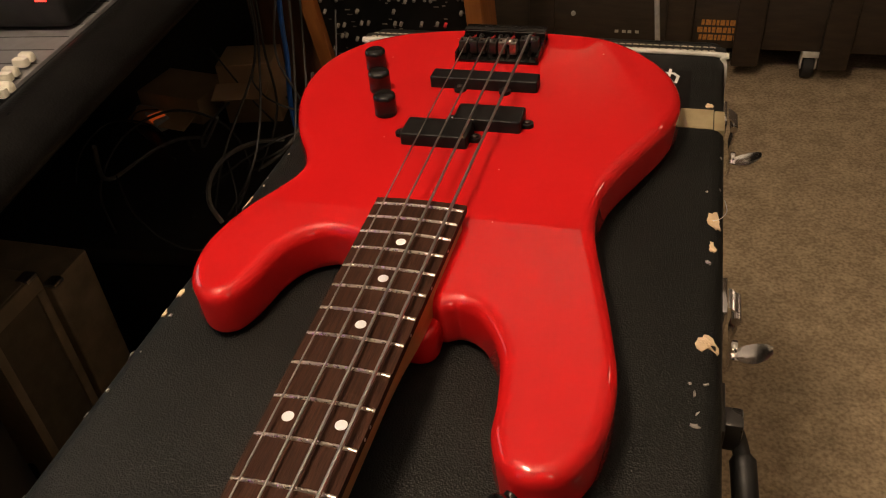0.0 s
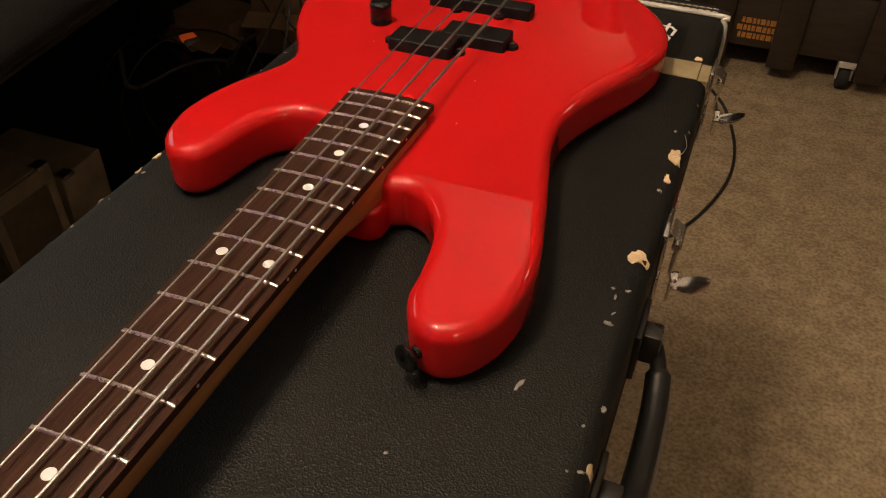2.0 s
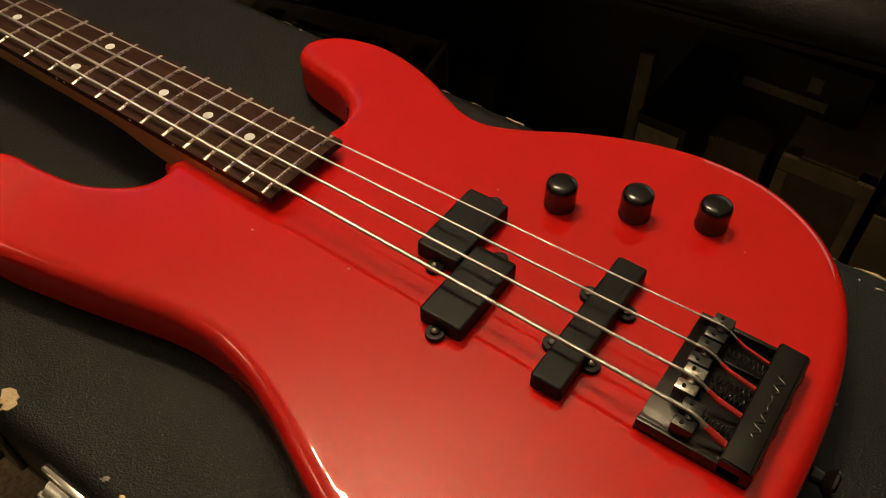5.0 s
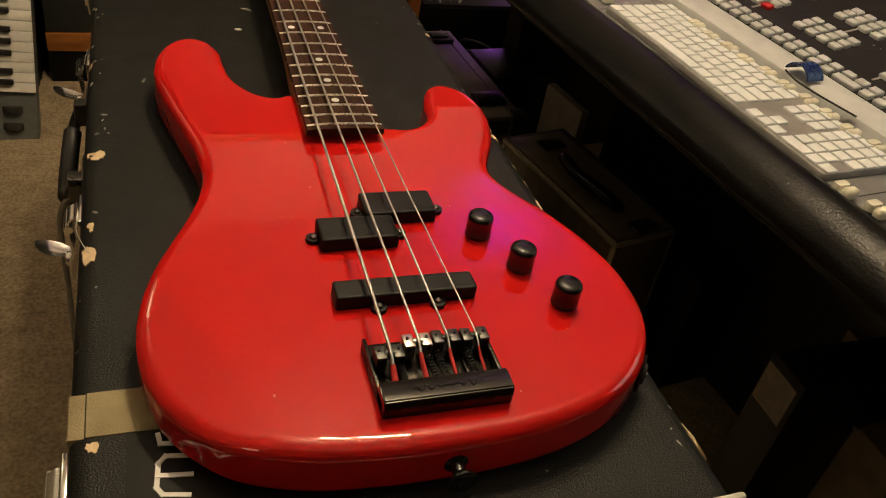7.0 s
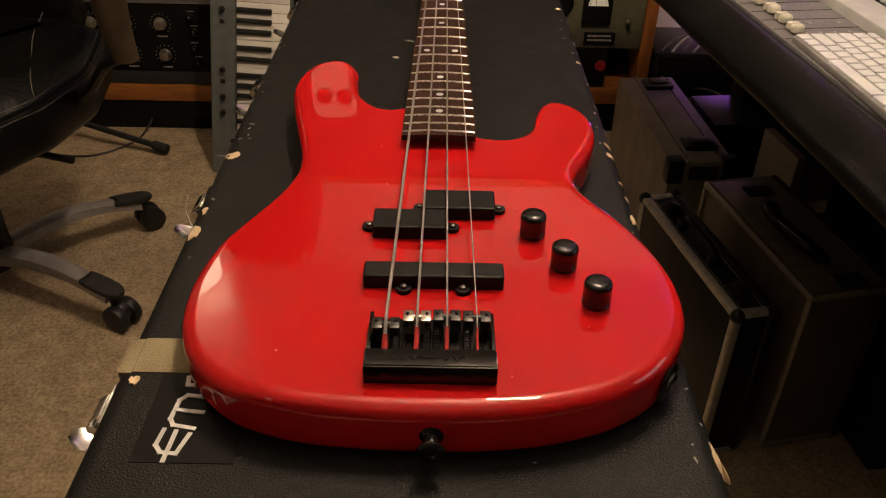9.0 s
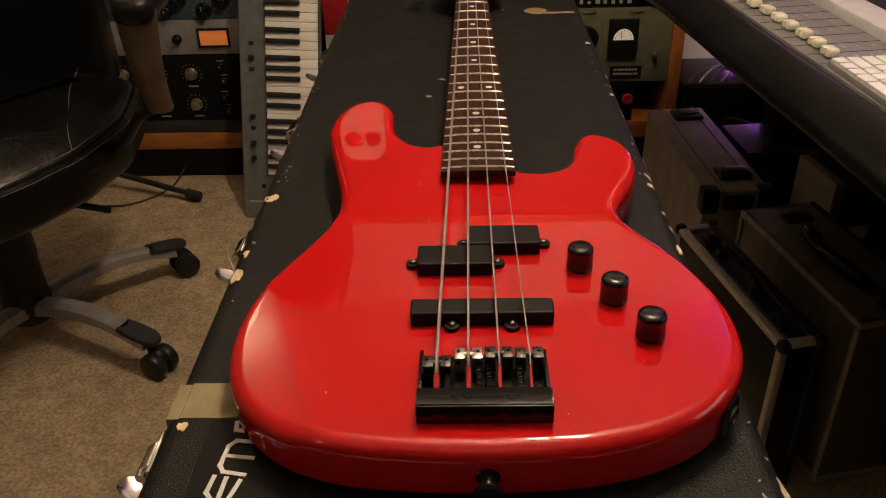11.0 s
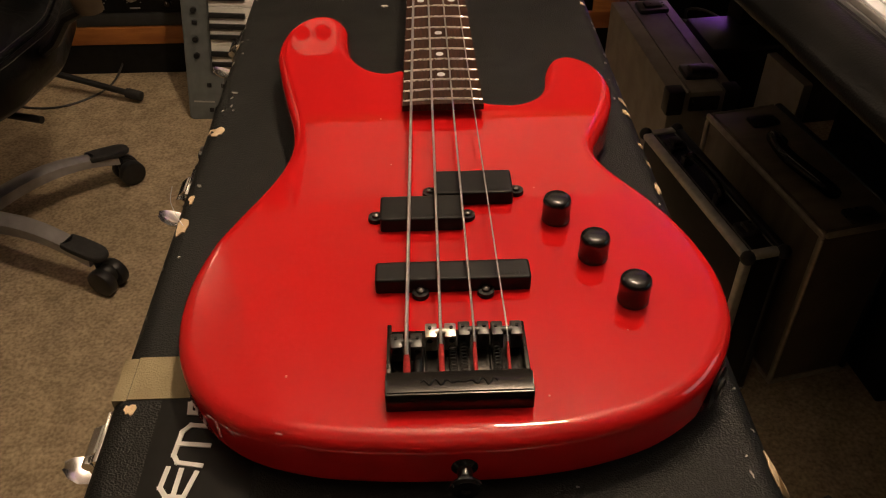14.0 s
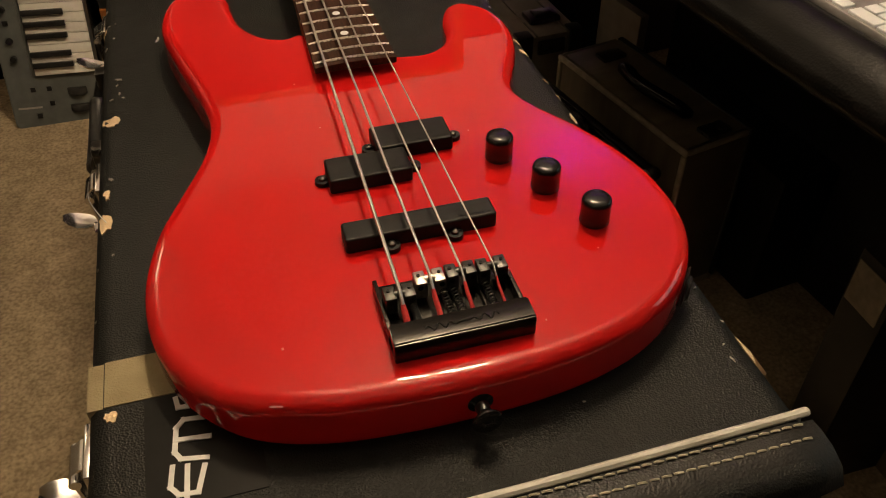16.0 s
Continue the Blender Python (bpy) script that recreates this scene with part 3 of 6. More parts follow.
# headstock with four tuners in line
bm = B()
head = [(-0.021, 0.000), (0.021, 0.000), (0.027, 0.016), (0.044, 0.040), (0.050, 0.064), (0.047, 0.110), (0.040, 0.160), (0.028, 0.190), (0.004, 0.200), (-0.020, 0.186), (-0.036, 0.150), (-0.047, 0.100), (-0.056, 0.058), (-0.050, 0.032), (-0.030, 0.014)]
slab(bm, spline(head, 4), rounded(-0.0145, 0.0, 0.0025, 2))
bmesh.ops.transform(bm, matrix=pose(0, SCALE + 0.002, 0.047, -7, 0, 0), verts=bm.verts)
headstock = part("headstock", bm, "maple", bass, "amber maple headstock")
for k in range(4):
    y = SCALE + 0.055 + 0.034 * k
    z = 0.047 - (y - SCALE) * math.tan(radians(7))
    x = -0.026 + 0.004 * k
    bm = B()
    lathe(bm, [(0, 0.016), (0.005, 0.016), (0.0055, 0.012), (0.004, 0.006), (0.0065, 0.001), (0.009, 0), (0, 0)], (x, y, z), seg=16)
    tuner = part("tuner", bm, "bridge", headstock, "black tuning machine")
    bm = B()
    cyl(bm, (x, y, z - 0.018), (x - 0.050, y, z - 0.018), 0.003, seg=10)
    bmesh.ops.create_uvsphere(bm, u_segments=14, v_segments=8, radius=1, matrix=Matrix.LocRotScale((x - 0.058, y, z - 0.018), None, (0.012, 0.010, 0.0045)))
    cyl(bm, (x, y, z - 0.016), (x, y, z - 0.022), 0.012, seg=16)
    part("tuner_key", bm, "bridge", headstock)

# strings from the tuners over nut and saddles into the bridge
SADDLES = ((-0.0255, 0.0005), (-0.0070, 0.0075), (0.0110, 0.0085), (0.0290, 0.0080))     # within the bridge
BRIDGE_X, BRIDGE_Y = -0.0030, -0.0065
for k, (r, nut_x) in enumerate(((0.00112, -0.0150), (0.00090, -0.0050), (0.00070, 0.0050), (0.00050, 0.0150))):
    sx, sy = SADDLES[k][0] + BRIDGE_X, SADDLES[k][1] + BRIDGE_Y
    ty = SCALE + 0.055 + 0.034 * k
    bm = B()
    sweep(bm, [(-0.026 + 0.004 * k, ty, 0.057 - (ty - SCALE) * 0.12), (nut_x, SCALE, 0.0535 + r), (sx + 0.004 * (nut_x - sx), sy, 0.0565 + r), (sx, sy - 0.004, 0.0558), (sx, sy - 0.009, 0.0525)], r, 8)
    st = part("string", bm, "string", bass, "round-wound steel bass string")
    bm = B()
    sweep(bm, [(sx, sy - 0.008, 0.0530), (sx, sy - 0.013, 0.0500), (sx, BRIDGE_Y - 0.0205, 0.0462)], [r * 1.35, r * 1.75, r * 1.75], 10)
    part("silk_wrap", bm, "silk", st, "red silk winding at the string's end")


# pickups
def pickup(x0, x1, y0, y1, top, ears, label):
    bm = B()
    slab(bm, rect(x0, x1, y0, y1, 0.0022, 4), [(0, BODY_TOP - 0.002), (0, top - 0.0012), (0.0004, top - 0.0004), (0.0012, top), (0.002, top)])
    p = part("pickup", bm, "pickup", bass, label)
    for ex, ey, ax, ay in ears:
        bm = B()
        lathe(bm, [(0, 0), (0.0052, 0), (0.0050, 0.0035), (0, 0.0037)], (ex, ey, BODY_TOP - 0.0005), seg=18)
        part("mounting_ear", bm, "pickup", p)
    for ex, ey, ax, ay in ears:
        bm = B()
        lathe(bm, [(0, 0.0012), (0.0012, 0.0010), (0.0024, 0.0003), (0.0026, -0.001), (0, -0.001)], (ex, ey, BODY_TOP + 0.0042), seg=14)
        part("screw", bm, "dark_steel", p, "small dark mounting screw")
    bm = B()
    rnd = random.Random(int((x0 + y0) * 1000))
    x = x1 - 0.024
    while x < x1 - 0.004:
        w = rnd.uniform(0.0008, 0.0022)
        box(bm, x, x + w, y0 + 0.0035, y0 + 0.0035 + rnd.uniform(0.0008, 0.0020), top, top + 0.00015)
        x += w + 0.0006
    part("printed_mark", bm, "decal", p)["kind"] = "stuff"
    return p


pickup(-0.0097, 0.0436, 0.1350, 0.1622, 0.0490, ((-0.0127, 0.1475, -0.0085, 0.1475), (0.0468, 0.1475, 0.042, 0.1475)), "black split-coil pickup half with a plain cover")
pickup(-0.0460, 0.0085, 0.1080, 0.1340, 0.0490, ((-0.0492, 0.1212, -0.0425, 0.1212), (0.0117, 0.1212, 0.0085, 0.1212)), "black split-coil pickup half with a plain cover")
pickup(-0.0475, 0.0458, 0.0492, 0.0667, 0.0490, ((-0.0205, 0.0469, -0.0205, 0.0500), (0.0185, 0.0469, 0.0185, 0.0500), (-0.0205, 0.0690, -0.0205, 0.066), (0.0185, 0.0690, 0.0185, 0.066)), "black single-coil bar pickup")

# control knobs
for x, y in ((0.0700, 0.1165), (0.0880, 0.0770), (0.1048, 0.0370)):
    bm = B()
    lathe(bm, [(0, 0), (0.0092, 0), (0.0094, 0.0006), (0.0094, 0.0010), (0.0092, 0.0014), (0.0092, 0.0138), (0.0094, 0.0142), (0.0092, 0.0154), (0.0087, 0.0170), (0.0076, 0.0180), (0.0050, 0.0186), (0, 0.0188)], (x, y, BODY_TOP + 0.0004), seg=40)
    part("control_knob", bm, "knob", bass, "domed black metal control knob")

# bridge: plate with side walls, tail block, saddles on springs
bm = B()
box(bm, -0.0365, 0.0400, -0.0340, 0.0215, BODY_TOP - 0.0005, BODY_TOP + 0.0025, 0.0006)
bridge = part("bridge", bm, "bridge", bass, "black high-mass bridge")
bridge.location = (BRIDGE_X, BRIDGE_Y, 0)
for x in (-0.0365, 0.0375):
    bm = B()
    box(bm, x, x + 0.0025, -0.0300, 0.0210, BODY_TOP + 0.002, BODY_TOP + 0.0085, 0.0006)
    part("side_wall", bm, "bridge", bridge)
for k in range(3):
    x = -0.0170 + 0.0182 * k
    bm = B()
    box(bm, x, x + 0.0012, -0.0200, 0.0060, BODY_TOP + 0.002, BODY_TOP + 0.0055, 0.0004)
    part("saddle_guide", bm, "bridge", bridge)
bm = B()
prof = [(-0.0345, 0.0005), (-0.0345, 0.0105), (-0.0330, 0.0130), (-0.0200, 0.0140), (-0.0185, 0.0130), (-0.0185, 0.0005)]
a = [bm.verts.new((-0.0365, y, BODY_TOP + z)) for y, z in prof]
b = [bm.verts.new((0.0400, y, BODY_TOP + z)) for y, z in prof]
for i in range(6):
    bm.faces.new((a[i], a[(i + 1) % 6], b[(i + 1) % 6], b[i]))
bm.faces.new(a)
bm.faces.new(b)
bmesh.ops.bevel(bm, geom=bm.edges[:], offset=0.0008, segments=2, affect="EDGES")
part("tail_block", bm, "bridge", bridge, "black tail block with worn bright edge")
bm = B()
rnd = random.Random(5)
pts = []
for j in range(44):
    u = j / 43
    pts.append((-0.0185 + 0.040 * u, -0.0265 + 0.0022 * math.sin(u * 41) * (0.55 + 0.45 * math.sin(u * 9)), BODY_TOP + 0.0138))
sweep(bm, pts, 0.00028, 5)
part("embossed_mark", bm, "gunmetal", bridge)
for k in range(4):
    x = (-0.0245, -0.0060, 0.0120, 0.0300)[k]
    bm = B()
    lathe(bm, [(0, 0), (0.0030, 0), (0.0030, 0.0004), (0.0016, 0.0006), (0, 0.0006)], (x, -0.0346, BODY_TOP + 0.006), (0, -1, 0), 12)
    part("intonation_screw", bm, "bridge", bridge)
for k, (sx, sy) in enumerate(SADDLES):
    metal = "worn_steel" if k == 1 else "gunmetal"
    bm = B()
    for s in (-1, 1):
        box(bm, sx + s * 0.0052 - 0.0032, sx + s * 0.0052 + 0.0032, sy - 0.0045, sy + 0.0060, BODY_TOP + 0.0050, BODY_TOP + 0.0162, 0.0006)
    cyl(bm, (sx - 0.003, sy, BODY_TOP + 0.0145), (sx + 0.003, sy, BODY_TOP + 0.0145), 0.0026, seg=14)
    sad = part("saddle", bm, metal, bridge, "worn silver string saddle" if k == 1 else "black string saddle")
    bm = B()
    for s in (-1, 1):
        cyl(bm, (sx + s * 0.0060, sy - 0.0042, BODY_TOP + 0.0130), (sx + s * 0.0060, sy - 0.0047, BODY_TOP + 0.0130), 0.0016, seg=12)
    for s in (-1, 1):
        cyl(bm, (sx + s * 0.0058, sy + 0.002, BODY_TOP + 0.0020), (sx + s * 0.0058, sy + 0.002, BODY_TOP + 0.0170), 0.0010, seg=8)
    part("set_screw", bm, "decal", bridge)
    bm = B()
    cx = sx + (0.0062 if k < 2 else -0.0060)
    n = 90
    sweep(bm, [(cx + 0.0020 * math.cos(j * 0.62), sy - 0.0048 - (sy - 0.0048 + 0.0182) * j / n, BODY_TOP + 0.0085 + 0.0020 * math.sin(j * 0.62)) for j in range(n + 1)], 0.00036, 5)
    part("spring", bm, "gunmetal", bridge, "fine coil spring")

# strap buttons and jack
for at, axis, out in (((0.000, -0.0605, 0.019), (0, -1, 0), 1), ((-0.103, 0.4410, 0.019), (0.45, 0.89, 0), 1)):
    bm = B()
    lathe(bm, [(0, 0), (0.0070, 0), (0.0070, 0.0012), (0.0042, 0.0030), (0.0038, 0.0080), (0.0058, 0.0100), (0.0083, 0.0125), (0.0084, 0.0138), (0.0070, 0.0150), (0.0030, 0.0150), (0.0020, 0.0140), (0, 0.0140)], at, axis, 24)
    part("strap_button", bm, "knob", bass, "black metal strap button")
bm = B()
lathe(bm, [(0, 0.0), (0.012, 0.0), (0.013, 0.0012), (0.0075, 0.0022), (0.0070, 0.0036), (0.0050, 0.0040), (0.0045, 0.001), (0, 0.001)], (0.1445, -0.0120, 0.017), (0.80, -0.60, 0), 20)
part("output_jack", bm, "dark_steel", bass, "dark metal output jack on the body's side")


# ---- the instrument case under the bass ----
case = empty("instrument_case", "worn black tolex instrument case with chrome latches and chipped edges", "instrument case", (0, 0, 0))
X0, X1, Y0, Y1, ZB = -0.204, 0.170, -0.143, 1.050, -0.082
out = rect(X0, X1, Y0, Y1, 0.014, 7)
bm = B()
slab(bm, out, [(0.004, -0.0555), (0.0, -0.0535), (0.0, -0.011), (0.0015, -0.0055), (0.0055, -0.0015), (0.011, 0.0), (0.014, 0.0)])
part("lid", bm, "tolex", case, "black pebbled tolex lid")
bm = B()
slab(bm, out, [(0.012, ZB), (0.004, ZB + 0.003), (0.0, ZB + 0.011), (0.0, -0.0600), (0.003, -0.0575)])
part("lower_shell", bm, "tolex", case)
bm = B()
slab(bm, rect(X0 + 0.002, X1 - 0.002, Y0 + 0.002, Y1 - 0.002, 0.012, 7), [(0, -0.0580), (0, -0.0550)])
part("closing_rim", bm, "worn_steel", case, "thin metal rim between lid and base")
for end, sgn, wide in ((Y0 + 0.039, -1, 1.42), (Y1 - 0.028, 1, 1.02)):
    bm = B()
    # cord along the end, bending down both sides
    pts = [(X0 - 0.001, end - sgn * 0.004, -0.050), (X0 - 0.001, end - sgn * 0.003, -0.014), (X0 + 0.003, end - sgn * 0.002, -0.002), (X0 + 0.013, end, 0.0015), ((X0 + X1) / 2, end + sgn * 0.0015, 0.0015), (X1 - 0.013, end, 0.0015), (X1 - 0.003, end - sgn * 0.002, -0.002), (X1 + 0.001, end - sgn * 0.003, -0.014), (X1 + 0.001, end - sgn * 0.004, -0.050)]
    sweep(bm, spline([Vector(p) for p in pts], 6, False), 0.0026, 8)
    part("piping", bm, "piping", case, "off-white piping along the end")
    bm = B()
    # raised leather binding outside the cord
    pr = [(0.0022, 0.0006), (0.008, 0.0016), (0.016, 0.0010), (0.024, -0.0030), (0.0285, -0.012)]
    prev = None
    for k in range(25):
        x = X0 - 0.001 + (X1 - X0 + 0.006) * k / 24
        pull = max(0.0, 1 - min(x - X0 + 0.002, X1 + 0.006 - x) / 0.014)
        ring = [bm.verts.new((x, end + sgn * dy * wide * (1 - 0.10 * pull * pull), dz - 0.004 * pull ** 3)) for dy, dz in pr] + [bm.verts.new((x, end + sgn * 0.010, -0.012))]
        if prev:
            for j in range(6):
                bm.faces.new((prev[j], prev[(j + 1) % 6], ring[(j + 1) % 6], ring[j]))
        else:
            bm.faces.new(ring)
        prev = ring
    bm.faces.new(prev)
    part("binding", bm, "binding", case, "black leather end binding")
    bm = B()
    for dy, z in ((0.0062, 0.0019), (0.0150, 0.0016)):
        x = X0 + 0.010
        while x < X1 - 0.008:
            sweep(bm, [(x, end + sgn * dy, z - 0.0003), (x + 0.0012, end + sgn * dy, z + 0.0003), (x + 0.0040, end + sgn * (dy + 0.0003), z + 0.0003), (x + 0.0052, end + sgn * (dy + 0.0003), z - 0.0003)], 0.00065, 5)
            x += 0.0068
    part("stitching", bm, "thread", case, "two rows of cream stitching")["kind"] = "stuff"


def latch(y):
    bm = B()
    box(bm, X0 - 0.0030, X0 + 0.001, y - 0.018, y + 0.018, -0.040, -0.009, 0.001)
    box(bm, X0 - 0.0030, X0 + 0.001, y - 0.016, y + 0.016, -0.079, -0.050, 0.001)
    lt = part("latch", bm, "chrome", case, "chrome butterfly draw latch")
    bm = B()
    # curved hook plate over the seam
    pts = [(X0 - 0.004, -0.012), (X0 - 0.009, -0.016), (X0 - 0.010, -0.030), (X0 - 0.008, -0.045), (X0 - 0.012, -0.056), (X0 - 0.010, -0.072)]
    for a, b in zip(pts, pts[1:]):
        vs = [bm.verts.new((p[0] + o, y + s * 0.010, p[1])) for p in (a, b) for s in (-1, 1) for o in (0, -0.0018)]
        for f in ((0, 1, 3, 2), (4, 5, 7, 6), (0, 1, 5, 4), (2, 3, 7, 6), (0, 2, 6, 4), (1, 3, 7, 5)):
            bm.faces.new([vs[i] for i in f])
    cyl(bm, (X0 - 0.010, y - 0.013, -0.021), (X0 - 0.010, y + 0.013, -0.021), 0.0035, seg=12)
    cyl(bm, (X0 - 0.011, y, -0.058), (X0 - 0.016, y, -0.058), 0.0060, seg=16, bevel=0.001)
    part("hook", bm, "chrome", lt)
    bm = B()
    # swivel thumb piece that stands away from the case
    prev = None
    for u, w, lift in ((0.0, 0.005, 0.0), (0.005, 0.006, 0.001), (0.010, 0.0090, 0.002), (0.017, 0.0100, 0.004), (0.023, 0.0078, 0.0070), (0.027, 0.003, 0.0095)):
        ring = [bm.verts.new((X0 - 0.011 - u, y + 0.008 + s * w, -0.060 + lift + o)) for s, o in ((-1, 0.002), (0, 0), (1, 0.002), (1, 0.0035), (0, 0.0015), (-1, 0.0035))]
        if prev:
            for j in range(6):
                bm.faces.new((prev[j], prev[(j + 1) % 6], ring[(j + 1) % 6], ring[j]))
        else:
            bm.faces.new(ring)
        prev = ring
    bm.faces.new(prev)
    part("thumb_piece", bm, "chrome", lt, "polished chrome thumb tongue")


for y in (-0.012, 0.241, 0.500, 0.760):
    latch(y)
# carrying handle between two latches
bm = B()
sweep(bm, spline([Vector(p) for p in ((X0 - 0.012, 0.325, -0.046), (X0 - 0.018, 0.332, -0.060), (X0 - 0.021, 0.352, -0.070), (X0 - 0.022, 0.390, -0.074), (X0 - 0.021, 0.428, -0.070), (X0 - 0.018, 0.448, -0.060), (X0 - 0.012, 0.455, -0.046))], 5, False), [0.0055] * 6 + [0.0085] * 19 + [0.0055] * 6, 10)
handle = part("handle", bm, "black_plastic", case, "black moulded carrying handle")
for y in (0.325, 0.455):
    bm = B()
    box(bm, X0 - 0.004, X0 + 0.001, y - 0.020, y + 0.020, -0.064, -0.026, 0.0015)
    box(bm, X0 - 0.016, X0 - 0.003, y - 0.008, y + 0.008, -0.058, -0.034, 0.002)
    part("handle_mount", bm, "dark_steel", handle, "dark metal handle bracket")

# red sticker on the lid's long side
bm = B()
box(bm, X0 - 0.0010, X0 + 0.001, 0.159, 0.222, -0.0545, -0.0350)
side_sticker = part("side_sticker", bm, "red_sticker", case, "worn red sticker with pale bars")
for k in range(9):
    bm = B()
    y = 0.164 + k * 0.0062
    box(bm, X0 - 0.0016, X0 - 0.0005, y, y + 0.0035, -0.0500 + 0.001 * (k % 3), -0.0395 - 0.001 * (k % 2))
    part("printed_bar", bm, "decal_white", side_sticker)

# adhesive tape, decal and sticker on the lid
bm = B()
box(bm, X0 + 0.010, -0.10, 0.006, 0.039, -0.002, 0.0007)
box(bm, X0 - 0.0008, X0 + 0.004, 0.006, 0.039, -0.040, -0.010)
box(bm, X0 + 0.0005, X0 + 0.0115, 0.006, 0.039, -0.0085, -0.0005, m=None)
part("cloth_tape", bm, "tape", case, "strip of olive cloth tape across the edge")
bm = B()
box(bm, -0.173, -0.113, -0.068, 0.0055, -0.001, 0.0005)
decal = part("decal", bm, "decal", case, "black square decal with white angular strokes")


def stroke(bm, a, b, top, w=0.0027):
    a, b = Vector((*a, 0)), Vector((*b, 0))
    d = (b - a).normalized() * (w / 2)
    n = Vector((-d.y, d.x, 0))
    a, b = a - d, b + d
    vs = [bm.verts.new(p + o + Vector((0, 0, z))) for z in (0.0004, top) for p, o in ((a, n), (b, n), (b, -n), (a, -n))]
    for f in ((0, 1, 2, 3), (4, 5, 6, 7), (0, 1, 5, 4), (1, 2, 6, 5), (2, 3, 7, 6), (3, 0, 4, 7)):
        bm.faces.new([vs[i] for i in f])


for k, (a, b) in enumerate((((-0.1515, -0.033), (-0.1530, -0.045)), ((-0.1530, -0.045), (-0.1490, -0.0505)), ((-0.1490, -0.0505), (-0.1395, -0.0515)), ((-0.1395, -0.0515), (-0.1355, -0.0365)),
             ((-0.1440, -0.0345), (-0.1455, -0.0570)),
             ((-0.1340, -0.0320), (-0.1470, -0.0295)), ((-0.1470, -0.0295), (-0.1500, -0.0245)), ((-0.1500, -0.0245), (-0.1485, -0.0090)), ((-0.1485, -0.0090), (-0.1445, -0.0045)), ((-0.1445, -0.0045), (-0.1320, -0.0060)), ((-0.1320, -0.0190), (-0.1490, -0.0170)),
             ((-0.1330, 0.0030), (-0.1470, 0.0045)), ((-0.1470, 0.0045), (-0.1480, 0.0110)))):
    bm = B()
    stroke(bm, (a[0] - 0.008, a[1] - 0.010), (b[0] - 0.008, b[1] - 0.010), 0.0008 + 0.00006 * k)
    part("decal_stroke", bm, "decal_white", decal)
bm = B()
lathe(bm, [(0, -0.001), (0.017, -0.001), (0.017, 0.0005), (0, 0.0005)], (0.100, 0.900, 0))
box(bm, 0.112, 0.158, 0.884, 0.893, -0.001, 0.0005, m=None)
part("sticker", bm, "brown_sticker", case, "small tan banjo-shaped sticker")


def fleck(name, x, y, w, l, turn, material, seed, edge=0, label=""):
    """An uneven flake; edge: -1 or 1 where it runs over the lid's long edge."""
    rnd = random.Random(seed)
    bm = B()
    n = 15
    ring = []
    for k in range(n):
        a = 2 * math.pi * k / n
        s = rnd.uniform(0.45, 1.1)
        px, py = w / 2 * s * math.cos(a), l / 2 * s * math.sin(a)
        c, t = math.cos(radians(turn)), math.sin(radians(turn))
        gx, gy = x + px * c - py * t, y + px * t + py * c
        d = min(gx - X0, X1 - gx)
        z = 0.0 if d > 0.011 else -(0.011 - math.sqrt(max(0.0, 0.011 ** 2 - (0.011 - max(d, 0)) ** 2)))
        ring.append((gx, gy, z))
    top = [bm.verts.new((a, b, c + 0.0007)) for a, b, c in ring]
    low = [bm.verts.new((a, b, c - 0.0015)) for a, b, c in ring]
    zc = sum(c for a, b, c in ring) / n
    cv = bm.verts.new((x, y, max(zc, -0.004) + 0.0009))
    for k in range(n):
        j = (k + 1) % n
        bm.faces.new((top[k], top[j], cv))
        bm.faces.new((low[k], low[j], top[j], top[k]))
    bm.faces.new(low)
    part(name, bm, material, case, label)


CHIPS = ((-0.1965, 0.1708, 11, 26, 5), (-0.1955, 0.2027, 6, 14, 8), (-0.1935, 0.3, 15, 19, 40), (-0.1885, 0.367, 4, 7, 80), (-0.2015, 0.468, 5, 12, 0), (-0.154, 0.431, 3, 11, -12),
         (-0.1905, -0.0012, 8, 10, 20), (0.1635, 0.316, 9, 13, 20), (0.1655, 0.2646, 5, 8, 0), (0.1665, 0.2388, 5, 7, 0), (0.1655, 0.2038, 7, 16, -10), (0.1695, -0.0548, 10, 34, 8),
         (0.1665, 0.49, 4, 8, 0), (0.1625, 0.548, 7, 8, 30), (0.1665, 0.616, 4, 10, 0), (0.1595, 0.74, 8, 10, 0), (0.1665, 0.428, 4, 9, 20), (0.1685, 0.375, 3, 8, 0),
         (0.1645, 0.337, 6, 14, 25), (-0.038, 0.606, 7, 16, 60), (-0.054, 0.551, 8, 7, 0))
for k, (x, y, w, l, turn) in enumerate(CHIPS):
    fleck("worn_chip", x, y, w / 1000, l / 1000, turn, "chip" if w > 4 and abs(x) > 0.14 else "scuff", k)
rnd = random.Random(11)
for k in range(58):
    side = rnd.choice((-1, 1))
    x = (X0 + rnd.uniform(0.002, 0.022)) if side < 0 else (X1 - rnd.uniform(0.002, 0.016))
    if k > 44:
        x = rnd.uniform(-0.17, 0.15)
    fleck("worn_chip", x, rnd.uniform(-0.08, 1.0), rnd.uniform(0.0010, 0.0032), rnd.uniform(0.0012, 0.0055), rnd.uniform(-60, 60), "scuff", 100 + k)

bm = B()
sweep(bm, spline([Vector(p) for p in ((-0.1945, 0.170, -0.001), (-0.200, 0.176, 0.006), (-0.203, 0.180, 0.016), (-0.200, 0.183, 0.027))], 5, False), 0.00028, 5)
part("loose_thread", bm, "dot", case, "loose white thread")

